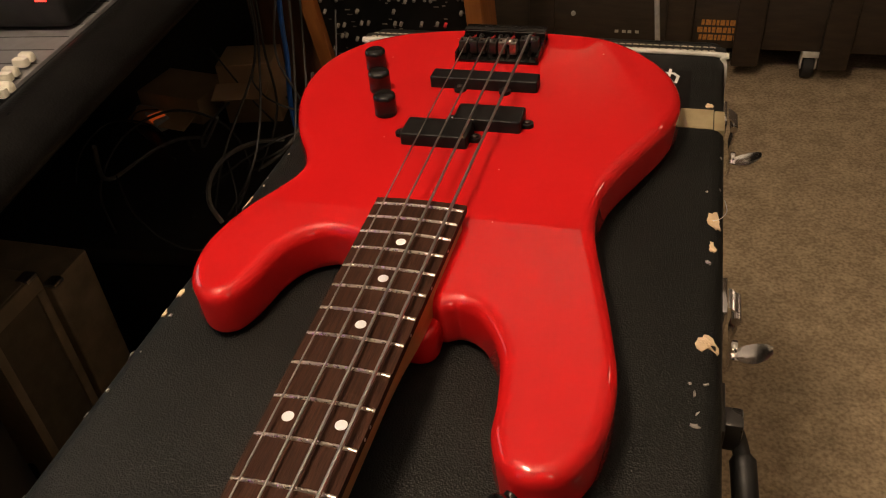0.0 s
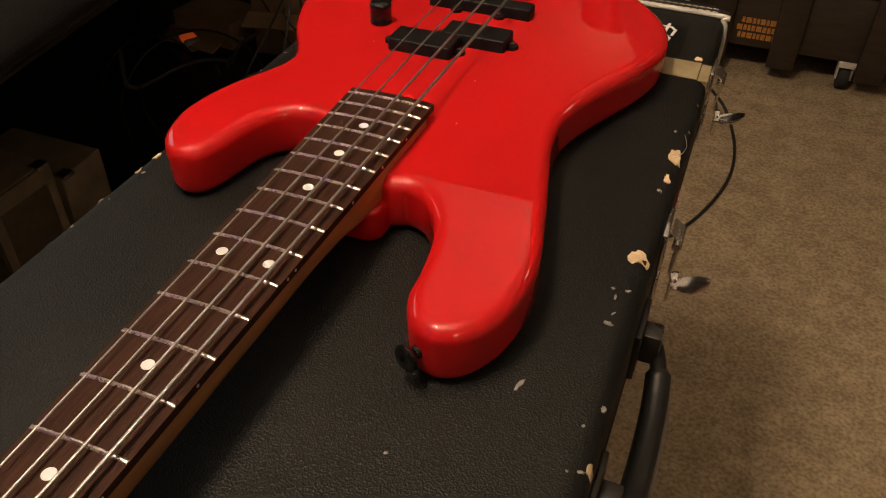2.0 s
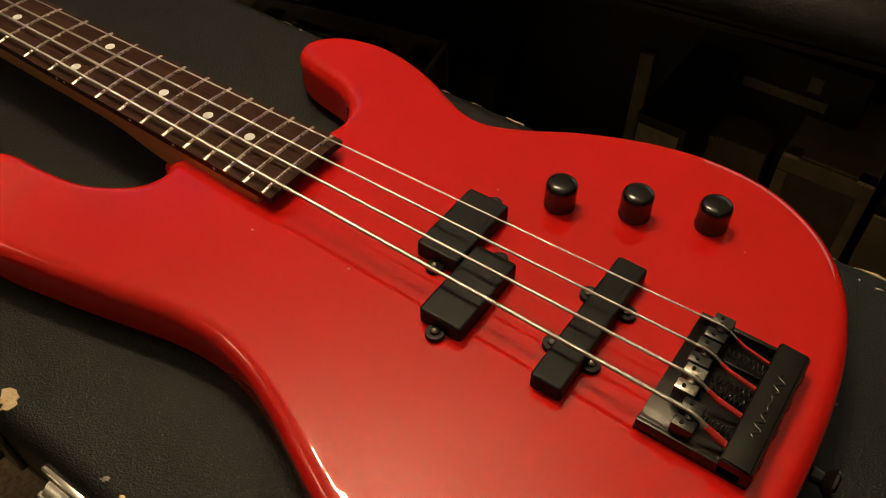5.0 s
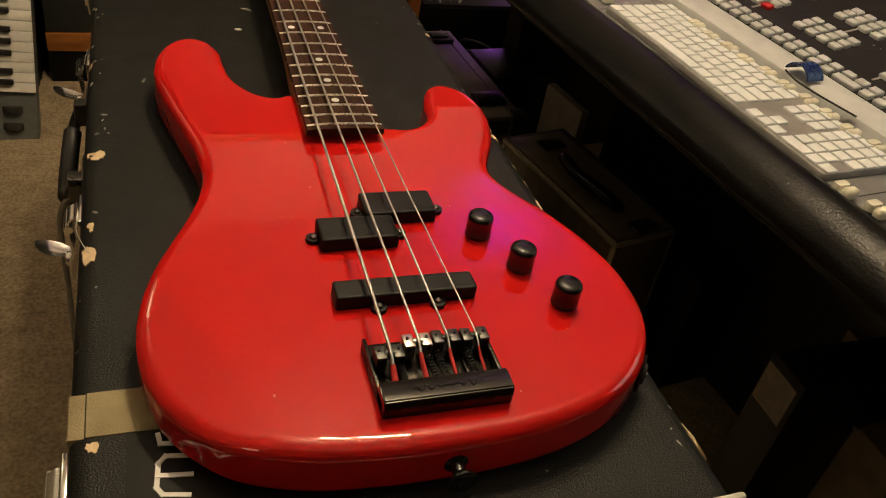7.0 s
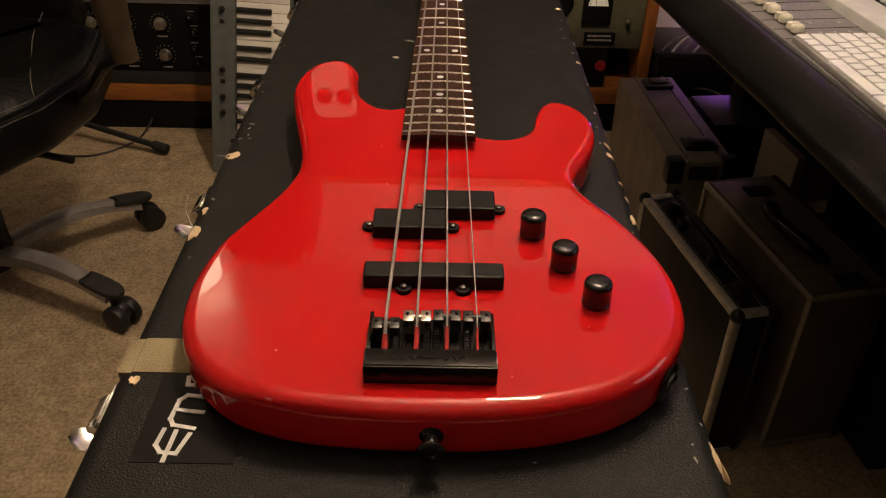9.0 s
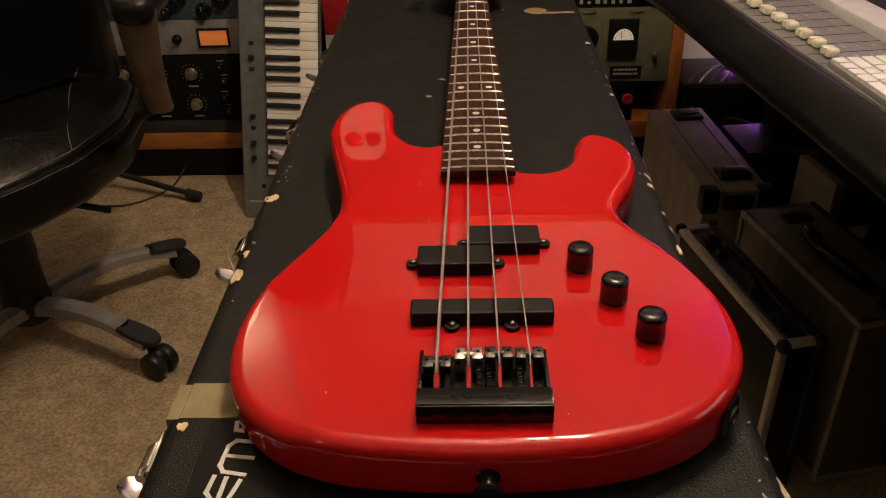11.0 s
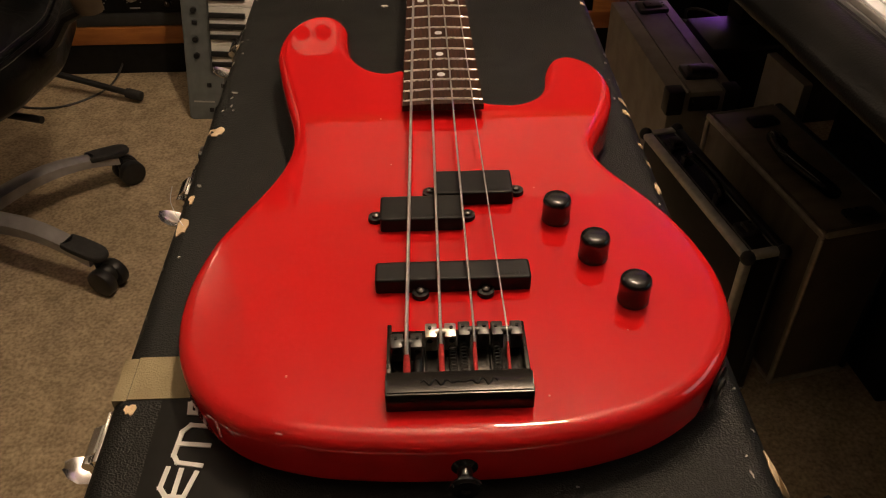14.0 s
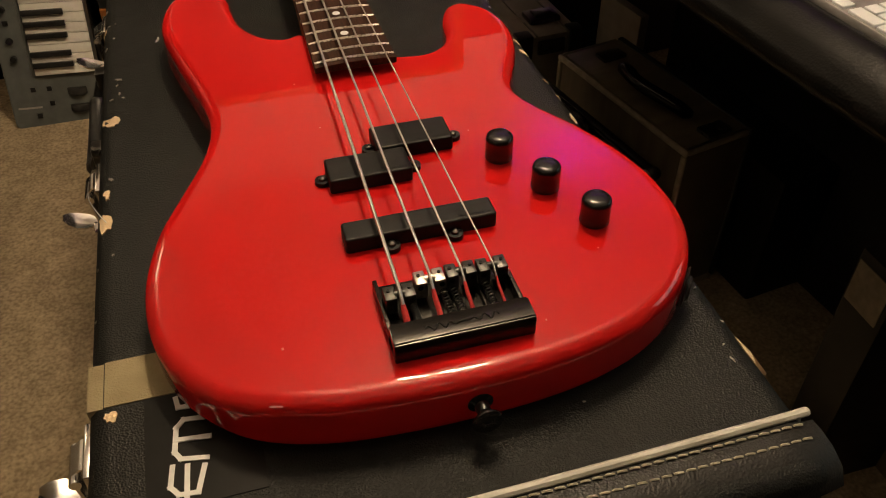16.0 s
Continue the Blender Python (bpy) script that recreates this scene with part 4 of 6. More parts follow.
# splayed stand that carries the case
stand = empty("keyboard_stand", "black stand with splayed legs under the instrument case", "stand")
for y in (-0.045, 0.950):
    bm = B()
    box(bm, -0.17, 0.14, y - 0.016, y + 0.016, ZB - 0.030, ZB, 0.004)
    part("cross_bar", bm, "black_plastic", stand)
bm = B()
box(bm, -0.025, 0.005, -0.029, 0.934, ZB - 0.028, ZB - 0.002, 0.004)
part("long_beam", bm, "black_plastic", stand)
for x, ya, yb in ((-0.078, -0.045, -0.530), (0.052, -0.045, -0.530), (-0.078, 0.950, 1.380), (0.052, 0.950, 1.380)):
    bm = B()
    sweep(bm, [(x, ya, ZB - 0.015), (x, (ya + yb) / 2, (ZB + FLOOR) / 2), (x, yb, FLOOR + 0.020)], 0.014, 10)
    leg = part("leg", bm, "black_plastic", stand)
    bm = B()
    d = Vector((0, ya - yb, ZB - FLOOR)).normalized()
    e = Vector((x, yb, FLOOR + 0.016))
    cyl(bm, e, e + d * 0.07, 0.018, seg=14, bevel=0.003)
    part("rubber_foot", bm, "rubber", leg, "black rubber foot")


# ---- the mixing console beside the case ----
desk = empty("mixing_console", "large black and grey mixing console with a padded armrest", "mixing console", (0.462, -0.008, 0.004), (0, 0, 7.15))
CY0, CY1 = -0.95, 1.50
bm = B()
prof = [(-0.033, -0.027), (-0.0395, -0.021), (-0.0405, -0.012), (-0.0365, -0.004), (-0.022, 0.0080), (-0.008, 0.0175), (0.002, 0.0205), (0.011, 0.0190), (0.0185, 0.012), (0.020, -0.004), (0.020, -0.038), (-0.012, -0.036)]
prev = None
for k in range(59):
    y = CY0 + (CY1 - CY0) * k / 58
    sag = 0.0004 * math.sin(k * 1.7) + 0.0005 * math.sin(k * 0.61)
    ring = [bm.verts.new((x, y, z + sag)) for x, z in prof]
    if prev:
        for j in range(12):
            bm.faces.new((prev[j], prev[(j + 1) % 12], ring[(j + 1) % 12], ring[j]))
    else:
        bm.faces.new(ring)
    prev = ring
bm.faces.new(prev)
part("armrest", bm, "bolster", desk, "rounded black grained vinyl armrest", smooth=60)
bm = B()
box(bm, 0.0205, 0.0665, CY0, CY1, -0.055, -0.014, 0.002)
part("front_ledge", bm, "console_dark", desk, "flat charcoal ledge")
bm = B()
box(bm, 0.0670, 0.195, CY0, CY1, -0.060, -0.011, 0.002)
part("fader_panel", bm, "console", desk, "grey fader panel")
bm = B()
box(bm, 0.195, 0.252, CY0, CY1, -0.060, 0.004, 0.006)
part("trim_strip", bm, "console_white", desk, "off-white rounded trim strip")
bm = B()
slope = pose(0.252, 0, -0.004, 0, -9, 0)
box(bm, 0.0, 0.75, CY0, CY1, -0.040, 0.0, 0.002, slope)
part("channel_panel", bm, "console_dark", desk, "sloping charcoal channel panel")
bm = B()
box(bm, 0.300, 0.95, CY0 + 0.03, CY1 - 0.03, -0.15, -0.062, 0.004)
box(bm, 0.022, 0.299, CY0 + 0.03, CY1 - 0.03, -0.068, -0.0615)
part("underside", bm, "black_plastic", desk)
for y in (-0.70, 1.38):
    bm = B()
    box(bm, 0.42, 0.95, y, y + 0.07, FLOOR, -0.15, 0.004)
    part("pedestal", bm, "black_plastic", desk)
bm = B()
box(bm, 0.46, 0.48, -0.62, 1.02, FLOOR, -0.151, 0.002)
part("back_panel", bm, "black_plastic", desk, "black panel closing the console's back")
# thin ruled lines between channels on the grey panel
bm = B()
y = CY0 + 0.03
while y < CY1 - 0.03:
    box(bm, 0.070, 0.192, y, y + 0.0012, -0.0112, -0.0106)
    y += 0.036
part("channel_lines", bm, "console_dark", desk)["kind"] = "stuff"
# fader caps in pairs, one pair a channel
bm = B()
for s in (0, 1):
    slab(bm, rect(-0.0088, 0.0088, -0.0062 + s * 0.0124, 0.0050 + s * 0.0124, 0.0036, 3), [(0, 0.003), (0.0, 0.008), (0.001, 0.0112), (0.0032, 0.0128 - 0.0018 * s)])
cyl(bm, (0, 0.003, -0.002), (0, 0.003, 0.006), 0.002, seg=6)
cap = part("fader_cap", bm, "fader_cap", desk, "cream double fader cap")
cap.matrix_basis = pose(0.093, 0.682, -0.0105)
rnd = random.Random(3)
for k in range(1, 20):
    shared("fader_cap", cap.data, desk, pose(0.097 + rnd.uniform(-0.003, 0.003), 0.682 + k * 0.0395, -0.0105))
for k in range(7):
    shared("fader_cap", cap.data, desk, pose(0.066 + rnd.uniform(-0.004, 0.022), -0.020 + k * 0.036, -0.0105))
for k in range(10):
    shared("fader_cap", cap.data, desk, pose(0.172 + rnd.uniform(-0.006, 0.006), 0.257 + k * 0.036, -0.0105))
# printed marks on the grey panel
bm = B()
for k in range(0, 32):
    for u in range(4):
        y = 0.68 + k * 0.036
        if y < CY1 - 0.05:
            x = 0.105 + u * 0.021 + rnd.uniform(-0.002, 0.002)
            box(bm, x, x + rnd.uniform(0.003, 0.007), y, y + rnd.uniform(0.004, 0.011), -0.0112, -0.0105)
part("printed_marks", bm, "print_grey", desk)["kind"] = "stuff"
# buttons and knobs on the sloping panel
bm = B()
slab(bm, rect(-0.006, 0.006, -0.0085, 0.0085, 0.002, 3), [(0, -0.001), (0, 0.004), (0.0015, 0.0055)])
btn = part("button", bm, "button", desk, "off-white square button")
btn.matrix_basis = slope @ pose(0.018, 0.40, 0.0)
bm = B()
slab(bm, rect(-0.006, 0.006, -0.0085, 0.0085, 0.002, 3), [(0, -0.001), (0, 0.004), (0.0015, 0.0055)])
red_btn = part("button", bm, "button_red", desk, "red square button")
red_btn.matrix_basis = slope @ pose(0.150, 0.40, 0.0)
bm = B()
lathe(bm, [(0, -0.001), (0.009, -0.001), (0.0085, 0.006), (0.0065, 0.008), (0.006, 0.017), (0.0045, 0.018), (0, 0.018)], seg=14)
pot = part("rotary_knob", bm, "rack_grey", desk, "grey rotary knob")
pot.matrix_basis = slope @ pose(0.170, 0.70, 0.0)
n = 0
for i in range(32):
    y = 0.14 + i * 0.0225
    for j, x in enumerate((0.018, 0.034, 0.075, 0.091, 0.107, 0.150, 0.166, 0.182)):
        if (i % 5 == 4 and j > 1) or (j in (2, 3, 4) and i % 7 > 4):
            continue
        if j >= 5 and i > 18:
            if i % 2 and j != 6:
                shared("rotary_knob", pot.data, desk, slope @ pose(x + 0.01, y, 0))
            continue
        red = (i * 7 + j * 3) % 37 == 5
        shared("button", (red_btn if red else btn).data, desk, slope @ pose(x, y, 0))
        n += 1
bm = B()
for i in range(6):
    box(bm, 0.055 + 0.02 * (i % 2), 0.20, 0.16 + i * 0.115, 0.163 + i * 0.115, 0.0, 0.0012, m=slope)
for i in range(26):
    box(bm, 0.128, 0.1295, 0.16 + i * 0.012, 0.1625 + i * 0.012, 0.0, 0.001, m=slope)
part("panel_lines", bm, "print_grey", desk)["kind"] = "stuff"

# black device with a red light at the console's near end
dev = empty("desk_device", "black desktop device with a small red light on the console", "device", (0.579, -0.371, -0.0025), (0, 0, 7.15))
bm = B()
box(bm, 0.0, 0.22, 0.0, 0.270, 0.0, 0.048, 0.008, seg=3)
box(bm, 0.012, 0.21, 0.010, 0.24, 0.046, 0.060, 0.006)
part("shell", bm, "black_plastic", dev)
bm = B()
box(bm, 0.020, 0.034, 0.2695, 0.2712, 0.034, 0.040)
part("indicator_light", bm, "red_led", dev, "small red light")

# unseen wide screen on the console's upper panel, added to put a cool sheen on the armrest
mon = empty("monitor", "unseen wide monitor with a lit pale screen, added for armrest sheen", "monitor", (1.335, -0.080, 0.089), (0, 0, 3))
bm = B()
box(bm, -0.105, 0.105, -0.140, 0.140, 0.0, 0.014, 0.004)
part("foot", bm, "black_plastic", mon)
bm = B()
box(bm, 0.020, 0.045, -0.035, 0.035, 0.012, 0.400, 0.004)
part("neck", bm, "black_plastic", mon)
bm = B()
for y0, y1, z0, z1 in ((-0.380, 0.380, 0.140, 0.156), (-0.380, 0.380, 0.584, 0.600), (-0.380, -0.364, 0.156, 0.584), (0.364, 0.380, 0.156, 0.584)):
    box(bm, -0.020, 0.004, y0, y1, z0, z1, 0.002)
box(bm, 0.004, 0.022, -0.380, 0.380, 0.140, 0.600, 0.003)
part("bezel", bm, "black_plastic", mon)
bm = B()
box(bm, -0.012, 0.002, -0.364, 0.364, 0.156, 0.584)
part("screen", bm, "screen", mon, "pale glowing screen")

# computer keyboard on the console
ck = empty("computer_keyboard", "slim white and aluminium computer keyboard on the console", "keyboard", (0.4930, 0.2260, -0.0065), (0, 0, 95.45))
bm = B()
slab(bm, rect(0, 0.430, -0.114, 0, 0.006, 4), [(0, 0), (0, 0.0060), (0.001, 0.0072)])
part("frame", bm, "silver_plastic", ck, "thin aluminium frame")
KEYMESH = {}


def keycap(x, y, w, d):
    key = (round(w, 4), round(d, 4))
    if key not in KEYMESH:
        bm = B()
        slab(bm, rect(-w / 2, w / 2, -d / 2, d / 2, 0.0014, 2), [(0, 0.0), (0, 0.0022), (0.0006, 0.0028)])
        o = part("key", bm, "keycap", ck)
        KEYMESH[key] = o.data
        o.matrix_basis = pose(x, y, 0.0072)
    else:
        shared("key", KEYMESH[key], ck, pose(x, y, 0.0072))


# lx runs towards the far end, the space bar side is at y = 0 (towards the armrest)
def key_row(y, d, x0, widths, gap=0.0032):
    x = x0
    for w in widths:
        if w > 0:
            keycap(x + w / 2, y, w, d)
        x += abs(w) + gap


P = 0.0158
# the board's left end lies far away: measure from the far end back
MAIN = 0.4265
rows = ((-0.0125, [0.0158, 0.0158, 0.0158, 0.0206, 0.0918, 0.0206, 0.0158, 0.0158, 0.0158]),
        (-0.0315, [0.0395] + [P] * 10 + [0.0395]),
        (-0.0505, [0.0300] + [P] * 11 + [0.0300]),
        (-0.0695, [0.0253] + [P] * 12 + [0.0158 + 0.0005]),
        (-0.0885, [P] * 13 + [0.0253]))
for y, widths in rows:
    total = sum(widths) + 0.0032 * (len(widths) - 1)
    k = (0.2765 + 0.0) / total
    x = MAIN
    for w in widths:
        w2 = w * k
        keycap(x - w2 / 2, y, w2, P)
        x -= w2 + 0.0032 * k
x = MAIN
for j in range(14):
    keycap(x - 0.0166 / 2, -0.1052, 0.0166, 0.0095)
    x -= 0.0198
for j in range(3):
    keycap(0.1330 - 0.0158 / 2 - j * 0.019, -0.0125, P, P)
    for y in (-0.0695, -0.0885):
        keycap(0.1330 - 0.0158 / 2 - j * 0.019, y, P, P)
    keycap(0.1330 - 0.0158 / 2 - j * 0.019, -0.1052, P, 0.0095)
keycap(0.1330 - 0.0158 / 2 - 0.019, -0.0315, P, P)
for j in range(4):
    for y in (-0.0315, -0.0505, -0.0695, -0.0885):
        if y == -0.0315 and j == 3:
            continue
        keycap(0.0725 - 0.0158 / 2 - j * 0.0187, y, P, P)
    keycap(0.0725 - 0.0158 / 2 - j * 0.0187, -0.1052, P, 0.0095)
keycap(0.0725 - 0.0345 / 2, -0.0125, 0.0345, P)
for j in (2, 3):
    keycap(0.0725 - 0.0158 / 2 - j * 0.0187, -0.0125, P, P)

# dark blue spectacle-like clip on the trim strip
clip = empty("blue_clip", "dark blue curved plastic clip with a thin wire", "clip", (0.614, 0.427, 0.0085), (0, 0, 96))
bm = B()
prev = None
for k in range(13):
    a = math.pi * (0.08 + 0.84 * k / 12)
    c, s = math.cos(a), math.sin(a)
    ring = [bm.verts.new((0.021 * c * f, y, 0.018 * s * f)) for f in (1.0, 0.90) for y in (-0.013, 0.013)]
    ring = [ring[0], ring[1], ring[3], ring[2]]
    if prev:
        for j in range(4):
            bm.faces.new((prev[j], prev[(j + 1) % 4], ring[(j + 1) % 4], ring[j]))
    else:
        bm.faces.new(ring)
    prev = ring
bm.faces.new(prev)
part("shell", bm, "blue", clip)
bm = B()
sweep(bm, spline([Vector(p) for p in ((0.018, 0.012, 0.001), (-0.01, 0.020, 0.001), (-0.05, 0.018, 0.001), (-0.10, 0.010, 0.001))], 4, False), 0.0012, 6)
part("wire", bm, "cable", clip)


# ---- cases standing between the instrument case and the console ----
def flight_case(name, label, at, turn, length, thick, height, skin, rails="case_rail", rail=0.017, balls=True):
    """Metal-edged case standing on its long side; y is its length."""
    e = empty(name, label, "case", at, (0, 0, turn))
    bm = B()
    box(bm, 0.004, thick - 0.004, 0.004, length - 0.004, 0.004, height - 0.004, 0.002)
    part("shell", bm, skin, e)
    for x in (0.0, thick - 0.014):
        w = rail if x == 0.0 else 0.014
        look_of = rails if x == 0.0 else "case_black"
        bm = B()
        box(bm, x, x + w, 0.0, length, height - 0.012, height, 0.0045, seg=3)
        part("edge_rail", bm, look_of, e, "rounded edge rail")
        for y in (0.0, length - 0.012):
            bm = B()
            box(bm, x, x + w, y, y + 0.012, 0.0, height - 0.012, 0.0045, seg=3)
            part("edge_rail", bm, look_of, e, "rounded edge rail")
    for y in (0.0, length - rail):
        bm = B()
        box(bm, rail + 0.0005, thick - 0.0145, y, y + rail, height - 0.012, height - 0.0005, 0.0045, seg=3)
        part("end_rail", bm, rails, e, "rounded end rail")
    bm = B()
    box(bm, 0.0, thick, 0.0, length, 0.0, 0.012, 0.004)
    part("bottom_rail", bm, rails, e)
    for y in (0.004, length - 0.004):
        for x in (0.008, thick - 0.008):
            if balls:
                bm = B()
                bmesh.ops.create_uvsphere(bm, u_segments=12, v_segments=8, radius=0.0115, matrix=Matrix.Translation((x, y, height - 0.006)))
                part("corner_ball", bm, "black_plastic", e, "black corner guard")
    return e


c1 = flight_case("briefcase", "slim black briefcase with aluminium edges standing on the carpet", (0.4490, 0.5840, FLOOR), 12.0, 0.360, 0.076, 0.315, "case_black")
bm = B()
sweep(bm, spline([Vector(p) for p in ((0.030, 0.130, 0.318), (0.030, 0.134, 0.332), (0.030, 0.150, 0.338), (0.030, 0.225, 0.338), (0.030, 0.241, 0.332), (0.030, 0.245, 0.318))], 5, False), 0.0065, 8)
hd = part("handle", bm, "knob", c1, "glossy black carrying handle")
for y in (0.125, 0.237):
    bm = B()
    box(bm, 0.020, 0.040, y, y + 0.014, 0.313, 0.330, 0.002)
    part("handle_mount", bm, "dark_steel", hd)
for y in (0.040, 0.285):
    bm = B()
    box(bm, 0.020, 0.052, y, y + 0.034, 0.311, 0.320, 0.002)
    box(bm, 0.028, 0.044, y + 0.006, y + 0.028, 0.319, 0.326, 0.002)
    part("lock", bm, "dark_steel", c1, "dark metal snap lock")
for x in (0.0195, 0.0555):
    bm = B()
    box(bm, x, x + 0.0025, 0.012, 0.348, 0.3095, 0.3125, 0.0008)
    part("lid_seam", bm, "dark_alu", c1, "thin metal strip along the lid")
c2 = flight_case("equipment_case", "dark brown equipment case with aluminium edges standing on edge", (0.5680, 0.6060, FLOOR), 12.0, 0.360, 0.150, 0.335, "case_top", "tan_edge", 0.007, False)
bm = B()
box(bm, 0.010, 0.134, 0.010, 0.350, 0.3305, 0.3352, 0.001)
part("top_panel", bm, "case_top", c2)
bm = B()
sweep(bm, spline([Vector(p) for p in ((0.074, 0.085, 0.336), (0.048, 0.092, 0.358), (0.030, 0.160, 0.366), (0.048, 0.228, 0.358), (0.074, 0.235, 0.336))], 5, False), 0.0115, 10)
part("handle", bm, "knob", c2, "curved black carrying handle")
for y in (0.012, 0.29):
    bm = B()
    box(bm, 0.055, 0.105, y, y + 0.03, 0.334, 0.342, 0.002)
    part("lock", bm, "dark_steel", c2)
c3 = empty("gear_box", "grey-brown vinyl box with black corner fittings on the carpet", "box", (0.461, 1.072, FLOOR), (0, 0, 4.3))
bm = B()
box(bm, 0.0, 0.132, 0.0, 0.430, 0.0, 0.310, 0.004)
part("shell", bm, "case_grey", c3)
for x in (0.036, 0.104):
    bm = B()
    box(bm, x, x + 0.005, 0.0, 0.430, 0.308, 0.3125, 0.002)
    part("rail", bm, "dark_alu", c3, "thin dull metal rail")
for y in (0.045, 0.350):
    bm = B()
    box(bm, 0.045, 0.112, y, y + 0.048, 0.310, 0.322, 0.004)
    box(bm, 0.058, 0.098, y + 0.008, y + 0.036, 0.320, 0.328, 0.003)
    part("catch", bm, "dark_steel", c3, "dark metal catch")
for x0, x1 in ((-0.004, 0.030), (0.110, 0.140)):
    bm = B()
    box(bm, x0, x1, -0.004, 0.028, 0.262, 0.314, 0.004)
    part("corner_fitting", bm, "black_plastic", c3)
bm = B()
box(bm, 0.040, 0.100, -0.006, 0.002, 0.270, 0.300, 0.003)
part("side_lock", bm, "dark_steel", c3, "dark metal lock plate")

# worn fibre cases and boards stored under the console
def storage_case(label, x, y0, y1, top, depth, framed):
    st = empty("storage_case", label, "case", (x, y0, FLOOR), group="cases under the console")
    h, w = top - FLOOR, y1 - y0
    bm = B()
    slab(bm, rect(0, depth, 0, w, 0.004, 3), rounded(0.0, h, 0.003, 2))
    part("shell", bm, "case_brown", st)
    if framed:
        for ya, yb, za, zb in ((0.0, w, h - 0.030, h - 0.002), (0.0, 0.016, 0.0, h - 0.0305), (w - 0.016, w, 0.0, h - 0.0305)):
            bm = B()
            box(bm, -0.005, 0.001, ya, yb, za, zb, 0.0015)
            part("edge_board", bm, "case_brown", st, "worn pale edge board")
        bm = B()
        box(bm, -0.002, 0.001, 0.0165, w - 0.0165, 0.0, h - 0.031)
        part("front_panel", bm, "case_dull", st, "darker fibre front panel")
    for y in ((0.002, w - 0.024) if framed else (w - 0.022,)):
        bm = B()
        box(bm, -0.0065, 0.014, y, y + 0.022, h - 0.005, h + 0.0015, 0.001)
        part("corner_plate", bm, "worn_steel", st, "worn metal corner plate")


storage_case("worn brown fibre case stored upright under the console", 0.735, 0.108, 0.206, -0.395, 0.16, False)
storage_case("worn brown case with pale edge boards and steel corners", 0.710, -0.038, 0.086, -0.355, 0.18, True)
storage_case("plain brown fibre case stored upright under the console", 0.705, -0.140, -0.050, -0.392, 0.18, False)
for y0, y1, top in ((0.505, 0.530, -0.43), (0.345, 0.370, -0.40)):
    st = empty("storage_board", "narrow brown board stored upright under the console", "board", (0.870, y0, FLOOR), group="boards under the console")
    bm = B()
    box(bm, 0.0, 0.018, 0.0, y1 - y0, 0.0, top - FLOOR, 0.002)
    part("plank", bm, "case_brown", st)
lb = empty("panel_board", "plain grey board leaning under the console", "board", (0.670, 0.985, FLOOR), (0, 0, 10))
bm = B()
box(bm, 0, 0.02, 0, 0.13, 0, 0.37, 0.002)
part("sheet", bm, "case_grey", lb)
lab = empty("labelled_box", "dark box with a worn pale label under the console", "box", (0.800, 0.020, FLOOR))
bm = B()
box(bm, 0.0, 0.10, 0.0, 0.24, 0, 0.455, 0.004)
part("shell", bm, "case_black", lab)
bm = B()
box(bm, -0.0015, 0.0, 0.045, 0.165, 0.382, 0.398)
box(bm, -0.0015, 0.0, 0.060, 0.078, 0.408, 0.432)
part("label", bm, "paper", lab, "torn pale paper label")
tall = empty("tall_box", "tall dark box with a square tan label under the console", "box", (0.600, 0.192, FLOOR))
bm = B()
box(bm, 0.0, 0.20, 0.0, 0.070, 0, 0.425, 0.004)
part("shell", bm, "case_black", tall)
bm = B()
box(bm, -0.0015, 0.0, 0.008, 0.065, 0.345, 0.410)
part("label", bm, "paper", tall, "square tan paper label")
# made-up cabinet that covers carpet which would look too bright here
sub = empty("dark_cover_box", "black cabinet added to hide lit carpet under the console", "speaker", (0.735, 0.560, FLOOR), (0, 0, 7))
bm = B()
box(bm, 0.0, 0.22, 0.0, 0.40, 0.0, 0.27, 0.006)
part("cabinet", bm, "rack_black", sub)
bm = B()
lathe(bm, [(0, 0.002), (0.03, 0.004), (0.08, -0.006), (0.088, 0.004), (0.096, 0.002), (0.096, -0.006)], (0.0, 0.20, 0.135), (-1, 0, 0), 24)
part("cone", bm, "rubber", sub, "black rubber-edged cone")

# small devices and cables near the far wall
def loose(name, label, category, material, *boxes, at=(0, 0, 0), rot=(0, 0, 0), bevel=0.003, group=""):
    bm = B()
    for b in boxes:
        box(bm, *b, bevel)
    ob = obj(name, bm, material)
    ob.matrix_basis = pose(*at, *rot)
    return tagged(ob, label, category, group)


loose("power_adapter", "black power adapter on the carpet by the wall", "adapter", "black_plastic", (0, 0.09, 0, 0.05, 0, 0.035), at=(0.70, 2.05, FLOOR), rot=(0, 0, 20))
def device_box(x, y, turn, w, d, h):
    e = empty("device_box", "black electronic box standing on the carpet", "device", (x, y, FLOOR), (0, 0, turn), group="black devices")
    bm = B()
    box(bm, 0, w, 0, d, 0.008, h, 0.004)
    part("shell", bm, "case_black", e)
    bm = B()
    box(bm, 0.010, w - 0.010, -0.004, 0.001, 0.018, h - 0.010, 0.002)
    part("front_panel", bm, "rack_black", e, "flat black front panel")
    for px, py in ((0.02, 0.02), (w - 0.02, 0.02), (0.02, d - 0.02), (w - 0.02, d - 0.02)):
        bm = B()
        cyl(bm, (px, py, 0.0), (px, py, 0.009), 0.010, seg=12)
        part("rubber_foot", bm, "rubber", e)


device_box(0.615, 1.30, 6, 0.17, 0.16, 0.285)
device_box(0.66, 1.62, -4, 0.30, 0.20, 0.12)
device_box(0.605, 1.86, 0, 0.40, 0.22, 0.235)


def cable(name, label, material, r, *pts):
    bm = B()
    sweep(bm, spline([Vector(p) for p in pts], 7, False), r, 7)
    return tagged(obj(name, bm, material), label, "cable", group="cables" if name == "cable" else "")


